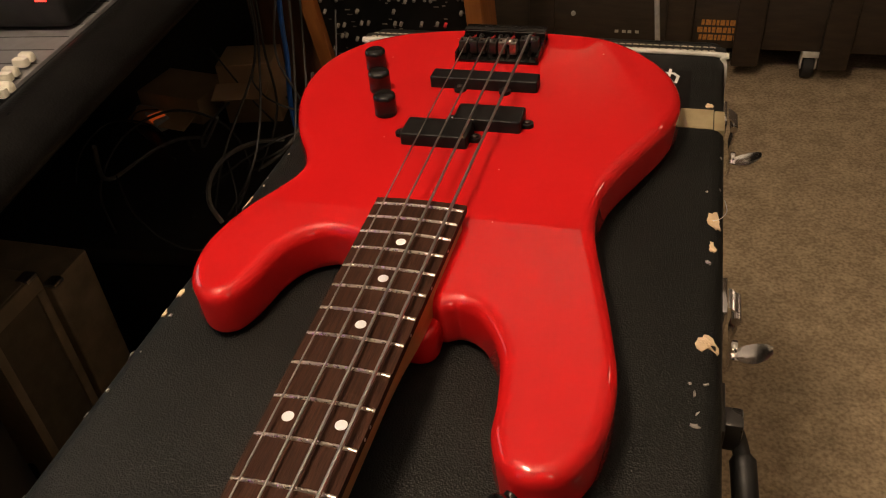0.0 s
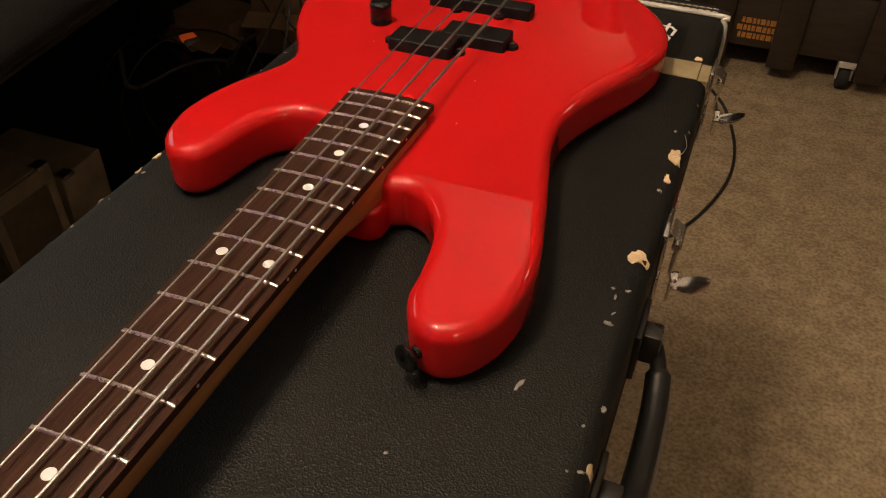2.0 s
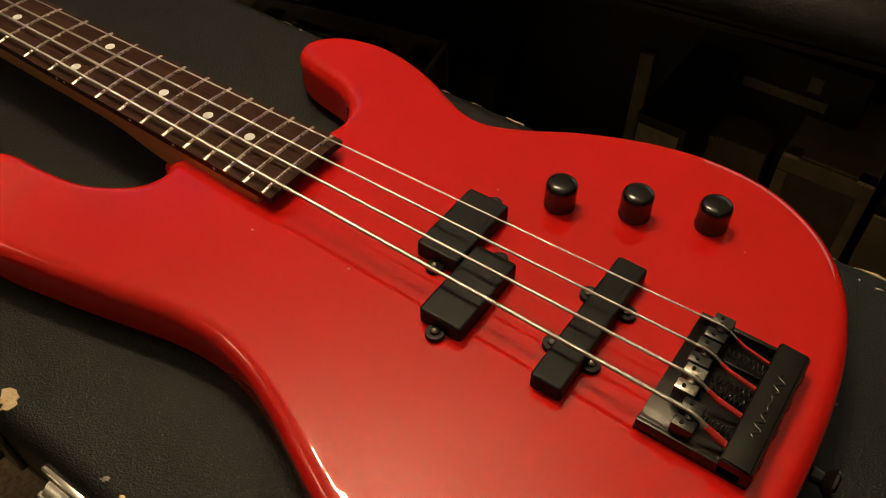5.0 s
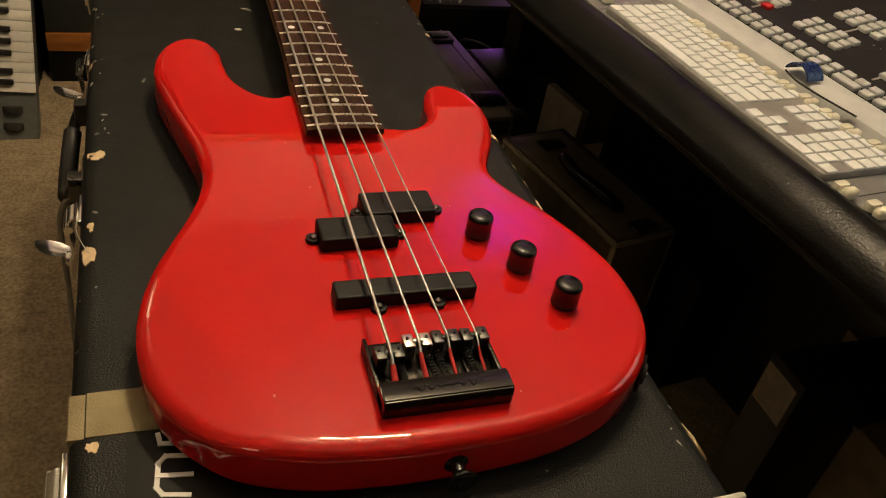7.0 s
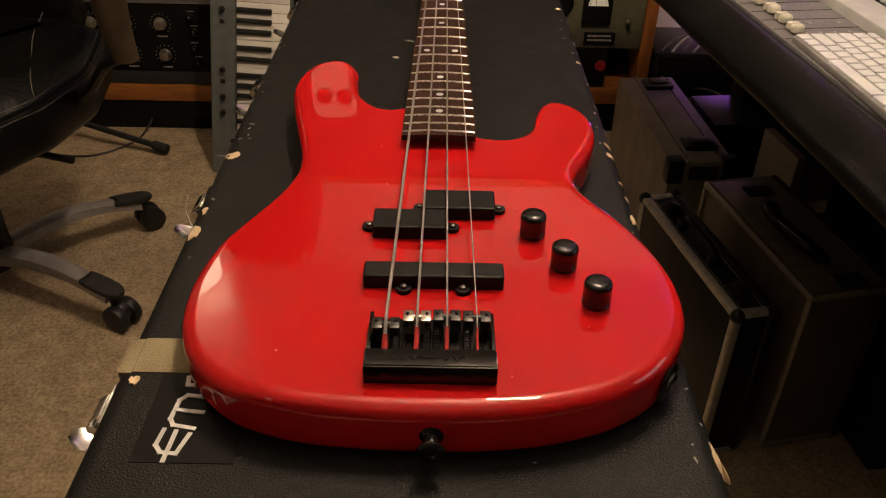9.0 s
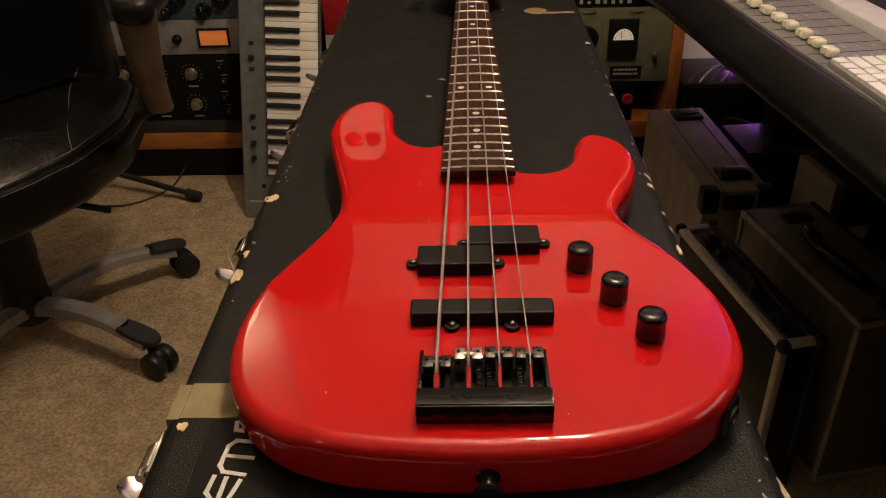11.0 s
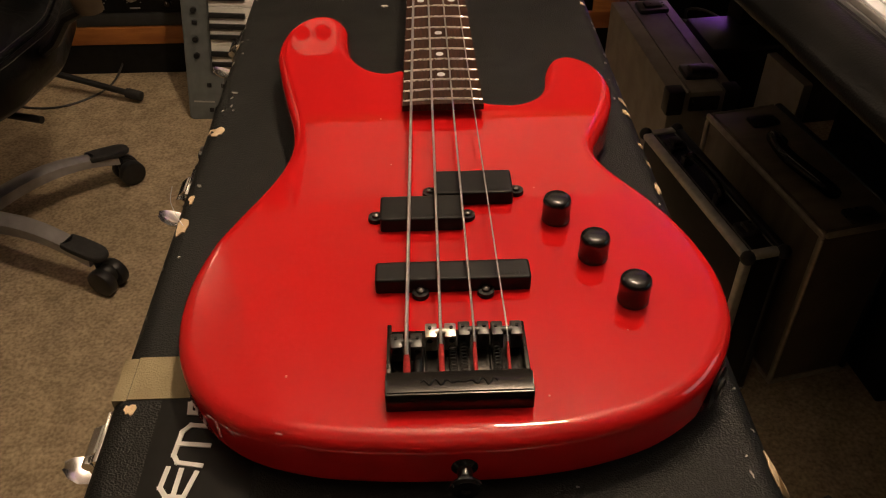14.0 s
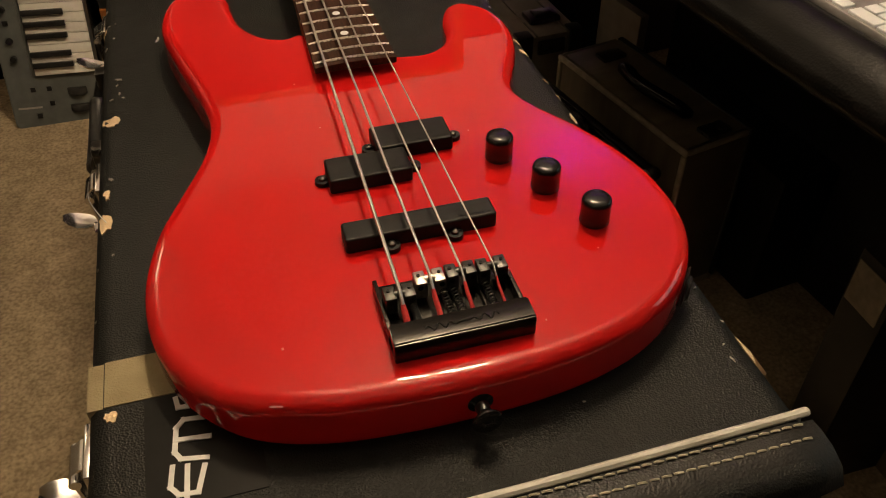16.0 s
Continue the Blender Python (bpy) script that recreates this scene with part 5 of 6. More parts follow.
rnd = random.Random(21)
for k in range(13):
    x = 0.60 + 0.028 * k
    pts = [(x + rnd.uniform(-0.05, 0.05), 1.5 + 0.09 * j + rnd.uniform(-0.04, 0.04), FLOOR + 0.008 + (0.13 if j in (2, 3) and k % 2 else 0.0) + rnd.uniform(0, 0.02)) for j in range(7)]
    cable("cable", "tangled cable behind the gear", "cable" if k % 3 else "grey_cable", 0.004, *pts)
for k in range(4):
    cable("cable", "pale grey cable coiled on the black box", "pale_cable" if k % 2 else "grey_cable", 0.0035, (0.62 + 0.03 * k, 1.86, -0.484), (0.66 + 0.04 * k, 1.92, -0.478 + 0.012 * k), (0.72 + 0.03 * k, 1.95, -0.470), (0.78, 1.90 + 0.02 * k, -0.478), (0.84, 1.93, -0.484), (0.93, 1.98 + 0.01 * k, -0.482))
# the cable tangle under the console's near end: slack loops lying over one another
for k in range(18):
    cx, cy = rnd.uniform(0.48, 0.80), rnd.uniform(-0.66, -0.30)
    z0 = rnd.uniform(-0.56, -0.36)
    ra, rb, tw = rnd.uniform(0.07, 0.20), rnd.uniform(0.05, 0.14), rnd.uniform(0, 3.1)
    span = rnd.uniform(2.4, 5.0)
    a0 = rnd.uniform(0, 6.28)
    pts = []
    for j in range(7):
        a = a0 + span * j / 6
        u, v = ra * math.cos(a), rb * math.sin(a)
        pts.append((cx + u * math.cos(tw) - v * math.sin(tw), cy + u * math.sin(tw) + v * math.cos(tw), z0 + 0.05 * math.sin(a * 1.3 + k) + (0.22 * (j / 6) ** 3 if k % 4 == 0 else 0)))
    cable("cable", "dark cable looping under the console", "grey_cable" if k % 3 == 1 else "cable", rnd.choice((0.0018, 0.0025, 0.004)), *pts)
for k in range(6):
    x0, y0 = rnd.uniform(0.46, 0.58), rnd.uniform(-0.72, -0.50)
    cable("cable", "dark cable hanging under the console", "cable", rnd.choice((0.0022, 0.0035)), (x0, y0, -0.09), (x0 + rnd.uniform(-0.04, 0.04), y0 + 0.03, -0.22), (x0 + rnd.uniform(-0.06, 0.06), y0 + rnd.uniform(0.05, 0.2), -0.36), (x0 + rnd.uniform(-0.1, 0.1), y0 + rnd.uniform(0.1, 0.3), -0.50))
for k in range(3):
    cable("cable", "looped dark cable beside the case", "cable", 0.0032, (0.30 + 0.03 * k, -0.30, -0.20 - 0.03 * k), (0.25, -0.12 + 0.03 * k, -0.27), (0.31 + 0.02 * k, 0.05, -0.31), (0.40, 0.16, -0.38 - 0.02 * k), (0.42, 0.02, -0.47), (0.46 + 0.02 * k, -0.2, -0.55))
# invented black box, put where the floor under the console lies in the dark
amp = empty("dark_floor_box", "black box added to darken the floor under the console's end", "amplifier", (0.44, -0.72, FLOOR), (0, 0, 7))
bm = B()
box(bm, 0, 0.62, 0, 0.50, 0.012, 0.30, 0.006)
part("cabinet", bm, "black_plastic", amp)
bm = B()
box(bm, 0.03, 0.59, 0.4995, 0.5060, 0.05, 0.27, 0.003)
part("front_panel", bm, "rack_black", amp, "flat black front panel")
for x, y in ((0.05, 0.05), (0.57, 0.05), (0.05, 0.45), (0.57, 0.45)):
    bm = B()
    cyl(bm, (x, y, 0.0), (x, y, 0.013), 0.018, seg=14)
    part("rubber_foot", bm, "rubber", amp)
loose("cable_tray", "dark steel tray of cables under the console", "tray", "rack_black", (0, 0.40, 0, 0.30, 0, 0.02), (0, 0.012, 0, 0.30, 0.02, 0.07), (0.388, 0.40, 0, 0.30, 0.02, 0.07), at=(0.40, -0.24, FLOOR), rot=(0, 0, 7))
for x, y, turn, w, d, h, lab in ((0.600, -0.705, 12, 0.11, 0.09, 0.125, "small upright cardboard box on the amplifier"), (0.725, -0.690, -8, 0.15, 0.11, 0.055, "flat open cardboard box on the amplifier")):
    cb = empty("cardboard_box", lab, "box", (x, y, FLOOR + 0.301), (0, 0, turn), group="cardboard boxes")
    bm = B()
    box(bm, 0, w, 0, d, 0, h, 0.002)
    part("carton", bm, "cardboard", cb)
    bm = B()
    box(bm, 0.004, w - 0.004, d - 0.002, d + 0.045, h - 0.002, h + 0.001, 0, pose(0, 0, 0, -14, 0, 0))
    part("flap", bm, "cardboard", cb, "bent cardboard flap")
# made-up black backing that stands in for the dark behind the console
ap = empty("dark_backing_panel", "black panel added to keep the space behind the console dark", "acoustic panel", (0.70, -1.12, FLOOR), (0, 0, 4))
bm = B()
box(bm, 0.012, 0.788, 0.008, 0.060, 0.012, 0.988, 0.010)
part("fabric", bm, "rubber", ap, "black stretched fabric")
for x0, x1, z0, z1 in ((0.0, 0.80, 0.0, 0.0115), (0.0, 0.80, 0.9885, 1.0), (0.0, 0.0115, 0.012, 0.988), (0.7885, 0.80, 0.012, 0.988)):
    bm = B()
    box(bm, x0, x1, 0.0, 0.055, z0, z1, 0.002)
    part("frame_rail", bm, "black_plastic", ap)
loose("wood_panel", "dark brown wooden panel beside the synthesizer", "panel", "dark_wood", (0, 0.15, 0, 0.03, 0, 0.95), at=(0.540, -0.80, FLOOR), rot=(0, 0, 3))
cable("blue_cable", "thin blue cable hanging down", "blue_cable", 0.005, (0.517, -0.62, 0.02), (0.530, -0.60, -0.18), (0.536, -0.60, -0.28), (0.548, -0.60, -0.38), (0.556, -0.62, -0.52), (0.58, -0.66, -0.70))
plug = empty("power_strip", "white power strip with a glowing orange switch among cables", "power strip", (0.850, -0.580, -0.4235), (0, 0, 145))
bm = B()
box(bm, -0.050, 0.055, -0.017, 0.017, 0.0, 0.024, 0.005)
part("housing", bm, "print_grey", plug, "grubby white plastic housing")
bm = B()
box(bm, 0.016, 0.040, -0.018, 0.012, 0.006, 0.027, 0.003)
part("switch", bm, "orange_led", plug, "glowing orange rocker switch")
cable("floor_cable", "black cable lying on the carpet", "cable", 0.0035, (0.22, 0.60, FLOOR + 0.004), (0.30, 0.36, FLOOR + 0.004), (0.40, 0.20, FLOOR + 0.004), (0.47, 0.02, FLOOR + 0.004))


# ---- crates, synthesizer and stick at the south end ----
crate = empty("wooden_crate", "olive-drab wooden crate with faded orange stencils on casters", "crate", (-0.975, -1.795, FLOOR))
for k in range(3):
    bm = B()
    box(bm, 0.0, 1.55, 0.262, 0.280, 0.085 + k * 0.175, 0.255 + k * 0.175, 0.003)
    part("board", bm, "olive", crate)
bm = B()
box(bm, 0.0, 1.55, 0.0, 0.262, 0.085, 0.61, 0.003)
part("box_body", bm, "olive", crate)
for x in (0.02, 0.38, 0.60, 0.78, 1.15, 1.42):
    bm = B()
    box(bm, x, x + 0.07, 0.280, 0.305, 0.045, 0.60, 0.004)
    part("batten", bm, "olive", crate, "upright wooden batten")
for x in (0.47, 1.05):
    bm = B()
    cyl(bm, (x - 0.014, 0.25, 0.036), (x + 0.014, 0.25, 0.036), 0.036, seg=20, bevel=0.004)
    w = part("caster", bm, "rubber", crate, "grey swivel caster")
    bm = B()
    box(bm, x - 0.022, x + 0.022, 0.215, 0.285, 0.070, 0.086, 0.002)
    box(bm, x - 0.021, x - 0.016, 0.235, 0.268, 0.03, 0.075, 0.001)
    box(bm, x + 0.016, x + 0.021, 0.235, 0.268, 0.03, 0.075, 0.001)
    part("fork", bm, "alu", w)
rnd = random.Random(8)


def stencil_bar(x, w, z, h):
    bm = B()
    box(bm, x, x + w, 0.2802, 0.2812, z, z + h)
    part("stencil_bar", bm, "stencil", crate, "faded orange stencil bar")


for row in range(3):
    x = 0.66
    while x < 0.76:
        w = rnd.uniform(0.006, 0.014)
        stencil_bar(x, w, 0.150 - row * 0.021, 0.015)
        x += w + 0.003
    x = 0.14
    while x < 0.22 and row < 2:
        w = rnd.uniform(0.006, 0.012)
        stencil_bar(x, w, 0.140 - row * 0.016, 0.010)
        x += w + 0.003
bm = B()
for x in (0.92, 0.94, 0.955, 0.975):
    box(bm, x, x + 0.010, 0.2802, 0.2812, 0.118, 0.126)
lathe(bm, [(0, 0), (0.007, 0), (0.006, 0.006), (0, 0.008)], (1.10, 0.281, 0.17), (0, 1, 0), 12)
part("fitting", bm, "print_grey", crate)
rod = empty("drumstick", "pale thin stick leaning against the crate", "stick", (-0.135, -0.62, FLOOR))
bm = B()
sweep(bm, [(0.005, -0.25, 0.0), (0.0, -0.12, 0.34), (0.03, -0.10, 0.66)], [0.006, 0.005, 0.004], 8)
part("rod", bm, "print_grey", rod)

synth = empty("modular_synthesizer", "black modular synthesizer with wooden cheeks and rows of tiny knobs", "synthesizer", (0.0, -0.765, -0.385), (-18, 0, 3))
bm = B()
box(bm, 0.215, 0.500, -0.10, -0.004, 0.0, 0.50, 0.003)
part("cabinet", bm, "rack_black", synth)
for x in (0.498, 0.187):
    bm = B()
    box(bm, x, x + 0.030, -0.115, 0.012, -0.01, 0.515, 0.003)
    part("cheek", bm, "wood_up", synth, "orange-brown wooden cheek")
bm = B()
box(bm, 0.200, 0.510, -0.02, 0.010, -0.030, 0.0, 0.003)
part("lower_rail", bm, "wood", synth, "orange-brown wooden rail")
bm = B()
lathe(bm, [(0, -0.002), (0.0036, -0.002), (0.0031, 0.008), (0.0022, 0.010), (0, 0.010)], (0, 0, 0), (0, 1, 0), 8)
kn = part("tiny_knob", bm, "dark_alu", synth, "tiny silver knob")
kn.matrix_basis = pose(0.25, -0.004, 0.02)
bm = B()
lathe(bm, [(0, -0.002), (0.0036, -0.002), (0.0031, 0.008), (0.0022, 0.010), (0, 0.010)], (0, 0, 0), (0, 1, 0), 8)
rk = part("tiny_knob", bm, "rack_red", synth, "tiny red knob")
rk.matrix_basis = pose(0.30, -0.004, 0.02)
rnd = random.Random(14)
for row in range(15):
    for col in range(17):
        if rnd.random() < 0.38 or (row % 3 == 2 and col % 4):
            continue
        shared("tiny_knob", (rk if rnd.random() < 0.05 else kn).data, synth, pose(0.228 + col * 0.0162 + rnd.uniform(-0.004, 0.004), -0.004, 0.018 + row * 0.031 + rnd.uniform(-0.005, 0.005)))
bm = B()
for k in range(150):
    x, z = rnd.uniform(0.22, 0.485), rnd.uniform(0.012, 0.48)
    box(bm, x, x + rnd.uniform(0.003, 0.010), -0.0042, -0.0034, z, z + 0.0022)
part("panel_print", bm, "dark_alu", synth)["kind"] = "stuff"
loose("synth_plinth", "dark brown wooden box under the synthesizer", "box", "olive", (0.17, 0.55, -0.16, 0.06, 0.0, 0.295), at=(0, -0.78, FLOOR), bevel=0.004)
cable("floor_cable", "dark cable curling on the carpet beside the case", "cable", 0.004, (-0.178, -1.213, FLOOR + 0.100), (-0.232, -1.206, FLOOR + 0.050), (-0.274, -1.111, FLOOR + 0.006), (-0.274, -0.958, FLOOR + 0.005), (-0.233, -0.803, FLOOR + 0.005), (-0.172, -0.678, FLOOR + 0.005))
cable("hanging_cable", "pale grey cable hanging beside the case handle", "pale_cable", 0.003, (-0.213, 0.322, -0.050), (-0.232, 0.336, -0.085), (-0.238, 0.362, -0.20), (-0.250, 0.400, -0.45), (-0.262, 0.420, -0.64), (-0.285, 0.450, FLOOR + 0.004), (-0.33, 0.56, FLOOR + 0.004))

# ---- the equipment rack at the north wall ----
RX, RY, RZ = 0.022, 1.835, -0.015


def bay(x1):
    """The tall bay stands a little in front of the wide one."""
    return (RX + 0.010, RY - 0.035) if x1 < -0.44 else (RX, RY)


def rack_frame(x0, x1, top, label, black_side):
    """One bay; the side that stands against the other bay is thin and black."""
    e = empty("equipment_rack", label, "rack", (*bay(x1), FLOOR), group="equipment racks")
    for x, s in ((x0, 1), (x1, -1)):
        bm = B()
        if s == black_side:
            box(bm, *sorted((x, x + 0.010 * s)), 0.010, 0.36, 0.0, top - FLOOR, 0.002)
            part("side_panel", bm, "rack_black", e, "thin black side panel")
        else:
            box(bm, *sorted((x, x + 0.035 * s)), 0.0, 0.36, 0.0, top - FLOOR, 0.004)
            part("side_panel", bm, "wood_up", e, "orange-brown wooden side panel")
    bm = B()
    box(bm, x0 + 0.035, x1 - 0.035, -0.004, 0.36, 0.088, 0.138, 0.004)
    part("lower_rail", bm, "wood", e, "orange-brown wooden lower rail")
    # the shade below the rail is built as a black plate
    bm = B()
    box(bm, x0 + 0.035, x1 - 0.035, 0.002, 0.020, 0.0, 0.0885, 0.002)
    part("dark_gap_plate", bm, "rack_black", e, "black plate standing in for the shade under the rail")
    bm = B()
    box(bm, x0 + 0.035, x1 - 0.035, 0.0, 0.36, top - FLOOR - 0.03, top - FLOOR, 0.004)
    part("top_panel", bm, "wood", e)
    bm = B()
    box(bm, x0 + 0.035, x1 - 0.035, 0.30, 0.32, 0.0, top - FLOOR - 0.03)
    part("back_panel", bm, "rack_black", e)
    return e


rack_frame(-1.10, -0.455, 1.30, "tall wooden equipment rack filled with audio units", -1)
rack_frame(-0.452, 0.565, 1.00, "wide wooden equipment rack filled with audio units", 1)


def knob_on(parent, x, z, r, material="knob", depth=0.018, mark=True):
    bm = B()
    lathe(bm, [(0, 0), (r * 1.25, 0), (r * 1.2, depth * 0.25), (r, depth * 0.35), (r * 0.92, depth), (r * 0.8, depth * 1.08), (0, depth * 1.1)], (x, -0.001, z), (0, -1, 0), 18)
    k = part("knob", bm, material, parent)
    if mark:
        bm = B()
        box(bm, x - r * 0.06, x + r * 0.06, -0.002 - depth * 1.12, -0.002 - depth, z + r * 0.2, z + r * 0.85)
        part("pointer", bm, "print_grey", k)
    return k


def unit(x0, x1, z0, z1, material, label):
    e = empty("rack_unit", label, "audio unit", (*bay(x1), RZ), group="rack units")
    bm = B()
    box(bm, x0, x1, 0.0, 0.28, z0 + 0.0015, z1 - 0.0015, 0.0012)
    part("faceplate", bm, material, e)
    return e


def ticks(parent, x, z, r, n=11, material="print_grey"):
    bm = B()
    for k in range(n):
        a = radians(-140 + 280 * k / (n - 1))
        c, s = math.sin(a), math.cos(a)
        box(bm, x + r * c - 0.0012, x + r * c + 0.0012, -0.0008, 0.001, z + r * s - 0.0012, z + r * s + 0.0012)
    part("scale_marks", bm, material, parent)


# left bay: blue upper half, grey strip with lit meter, black equaliser, blank
LX0, LX1 = -1.062, -0.492
u = unit(LX0, LX1, -0.245, -0.075, "rack_blue", "blue rack compressor with black knobs")
for x, z, r in ((-0.685, -0.195, 0.019), (-0.735, -0.222, 0.017), (-0.800, -0.192, 0.019), (-0.835, -0.225, 0.012), (-0.885, -0.190, 0.019), (-0.700, -0.125, 0.017), (-0.780, -0.125, 0.017), (-0.870, -0.120, 0.017), (-0.960, -0.150, 0.019), (-0.55, -0.16, 0.019)):
    knob_on(u, x, z, r)
    ticks(u, x, z, r * 1.6)
u = unit(LX0, LX1, -0.342, -0.245, "rack_grey", "grey rack unit with a glowing orange level meter")
bm = B()
for b in ((-0.763, -0.677, -0.002, 0.004, -0.320, -0.315), (-0.763, -0.677, -0.002, 0.004, -0.274, -0.269), (-0.763, -0.758, -0.002, 0.004, -0.315, -0.274), (-0.682, -0.677, -0.002, 0.004, -0.315, -0.274)):
    box(bm, b[0], b[1], b[2] - 0.006, b[3], b[4], b[5], 0.001)
part("meter_bezel", bm, "rack_black", u)
bm = B()
box(bm, -0.758, -0.682, -0.003, 0.002, -0.315, -0.274)
part("meter_window", bm, "vu", u, "glowing orange meter window")
for x in (-0.820, -0.955):
    bm = B()
    lathe(bm, [(0, 0), (0.013, 0), (0.013, 0.004), (0.006, 0.006), (0.0045, 0.024), (0.006, 0.028), (0, 0.030)], (x, -0.001, -0.298), (0, -1, 0.25), 16)
    part("toggle", bm, "knob", u)
u = unit(LX0, LX1, -0.532, -0.342, "rack_black", "black rack equaliser with silver-capped knobs")
for z in (-0.395, -0.483):
    for x in (-0.800, -0.895, -0.990):
        knob_on(u, x, z, 0.014, "worn_steel")
        ticks(u, x, z, 0.027, 13)
        bm = B()
        box(bm, x - 0.014, x + 0.014, -0.0008, 0.001, z - 0.038, z - 0.034)
        part("printed_label", bm, "print_grey", u)
    for x, dz in ((-0.715, 0.018), (-0.710, -0.022)):
        knob_on(u, x, z + dz, 0.009, "knob", 0.014)
        bm = B()
        box(bm, x - 0.010, x + 0.010, -0.0008, 0.001, z + dz + 0.016, z + dz + 0.018)
        part("printed_label", bm, "print_grey", u)
u = unit(LX0, LX1, -0.571, -0.532, "rack_dark", "dark blank rack panel")
# the tall bay's unseen upper part is one plain black filler
u = unit(LX0, LX1, -0.075, 1.280, "rack_black", "plain black panels filling the rack's unseen upper part")
# middle bay behind the keyboard and case
u = unit(-0.414, 0.150, -0.571, -0.450, "rack_dark", "dark blank rack panel")
u = unit(-0.414, 0.150, -0.450, -0.304, "rack_white", "cream rack unit with small dark knobs")
for x in (-0.335, -0.305, -0.275, -0.235, -0.20):
    for z in (-0.335, -0.390):
        knob_on(u, x, z, 0.007, "knob", 0.012, False)
u = unit(-0.414, 0.150, -0.304, -0.205, "rack_red", "red rack unit with round cut-outs")
for x in (-0.320, -0.265, -0.21):
    knob_on(u, x, -0.255, 0.014, "worn_steel")
u = unit(-0.414, 0.150, -0.205, -0.150, "rack_black", "plain black rack unit with knobs")
for x in (-0.33, -0.29, -0.25, 0.10):
    knob_on(u, x, -0.178, 0.010)
# right bay
u = unit(0.165, 0.528, -0.245, -0.155, "rack_black", "black rack unit with white knobs and tiny switches")
knob_on(u, 0.470, -0.215, 0.016, "key_white")
knob_on(u, 0.432, -0.210, 0.013, "worn_steel")
bm = B()
rnd = random.Random(2)
for x in range(11):
    for z in range(3):
        box(bm, 0.190 + x * 0.021, 0.190 + x * 0.021 + rnd.uniform(0.006, 0.012), -0.003, 0.001, -0.235 + z * 0.022, -0.229 + z * 0.022 + rnd.uniform(0, 0.004))
part("switch_row", bm, "print_grey", u)["kind"] = "stuff"
u = unit(0.165, 0.528, -0.455, -0.245, "rack_green", "olive vintage rack unit with a white meter")
bm = B()
for b in ((0.356, 0.436, -0.012, 0.002, -0.384, -0.276),):
    box(bm, *b, 0.003)
meter = part("meter_housing", bm, "rack_black", u)
bm = B()
pts = [bm.verts.new((0.396 + 0.027 * math.cos(math.pi * k / 16), -0.0128, -0.331 + 0.030 * math.sin(math.pi * k / 16))) for k in range(17)]
bm.faces.new(pts)
r = bmesh.ops.extrude_face_region(bm, geom=bm.faces[:])
bmesh.ops.translate(bm, vec=(0, -0.0015, 0), verts=[v for v in r["geom"] if isinstance(v, bmesh.types.BMVert)])
card = part("meter_card", bm, "meter_white", meter, "white semicircular meter card")
bm = B()
box(bm, 0.389, 0.3902, -0.0155, -0.0145, -0.328, -0.308)
for k in range(9):
    a = math.pi * (k + 0.5) / 9
    box(bm, 0.396 + 0.022 * math.cos(a) - 0.0007, 0.396 + 0.022 * math.cos(a) + 0.0007, -0.0155, -0.0145, -0.331 + 0.024 * math.sin(a), -0.328 + 0.024 * math.sin(a))
part("needle", bm, "rack_black", meter)
bm = B()
box(bm, 0.368, 0.455, -0.004, 0.001, -0.445, -0.408, 0.001)
part("nameplate", bm, "rack_black", u)
bm = B()
for z in (-0.420, -0.432):
    x = 0.378
    while x < 0.442:
        w = rnd.uniform(0.003, 0.008)
        box(bm, x, x + w, -0.0050, -0.0038, z, z + 0.005)
        x += w + 0.002
part("nameplate_print", bm, "print_grey", u)
bm = B()
lathe(bm, [(0, 0), (0.036, 0), (0.036, 0.004), (0.030, 0.006), (0.028, 0.003), (0, 0.003)], (0.295, -0.001, -0.330), (0, -1, 0), 26)
part("round_grille", bm, "rack_black", u, "round black grille")
knob_on(u, 0.485, -0.375, 0.006, "worn_steel", 0.02)
for x in (0.285, 0.41):
    bm = B()
    box(bm, x, x + 0.035, -0.004, 0.001, -0.262, -0.256, 0.001)
    part("handle_slot", bm, "worn_steel", u)
# the dark of the open gap is a solid black plate
u = unit(0.165, 0.440, -0.5715, -0.455, "rack_black", "black plate standing in for a dark rack opening, with a dim red dial")
bm = B()
lathe(bm, [(0, 0), (0.016, 0), (0.014, 0.004), (0, 0.005)], (0.425, -0.001, -0.505), (0, -1, 0), 18)
part("dim_dial", bm, "rack_red", u)
# dark filler for the wide bay's unseen upper part
u = unit(-0.414, 0.528, -0.150, 0.980, "rack_dark", "plain dark panels filling the rack's unseen upper part")
# unseen pale panel and discs, added for the patch reflected in the bass horn
bm = B()
slab(bm, rect(-0.398, -0.268, 0.585, 0.790, 0.045, 8), rounded(-0.001, 0.006, 0.003, 2))
bmesh.ops.transform(bm, matrix=Matrix(((1, 0, 0, 0), (0, 0, -1, 0), (0, 1, 0, 0), (0, 0, 0, 1))), verts=bm.verts)
sil = part("reflected_panel", bm, "dull_panel", u, "unseen dull grey panel with two dark discs, added for the horn's reflection")
for x in (-0.362, -0.303):
    bm = B()
    lathe(bm, [(0, 0), (0.022, 0), (0.020, 0.008), (0.011, 0.009), (0.011, 0.006), (0, 0.006)], (x, -0.006, 0.722), (0, -1, 0), 20)
    part("dark_disc", bm, "rack_black", sil)

# ---- grey controller keyboard leaning upright on the rack ----
mk = empty("controller_keyboard", "grey keyboard controller standing on end against the rack", "keyboard", (-0.6105, 1.5430, FLOOR), (-15.6, 3.36, 0.0))
bm = B()
slab(bm, [Vector((p.x, p.y)) for p in rect(0, 0.2035, 0.0, 0.960, 0.012, 4)], rounded(0.0, 0.050, 0.004, 2))
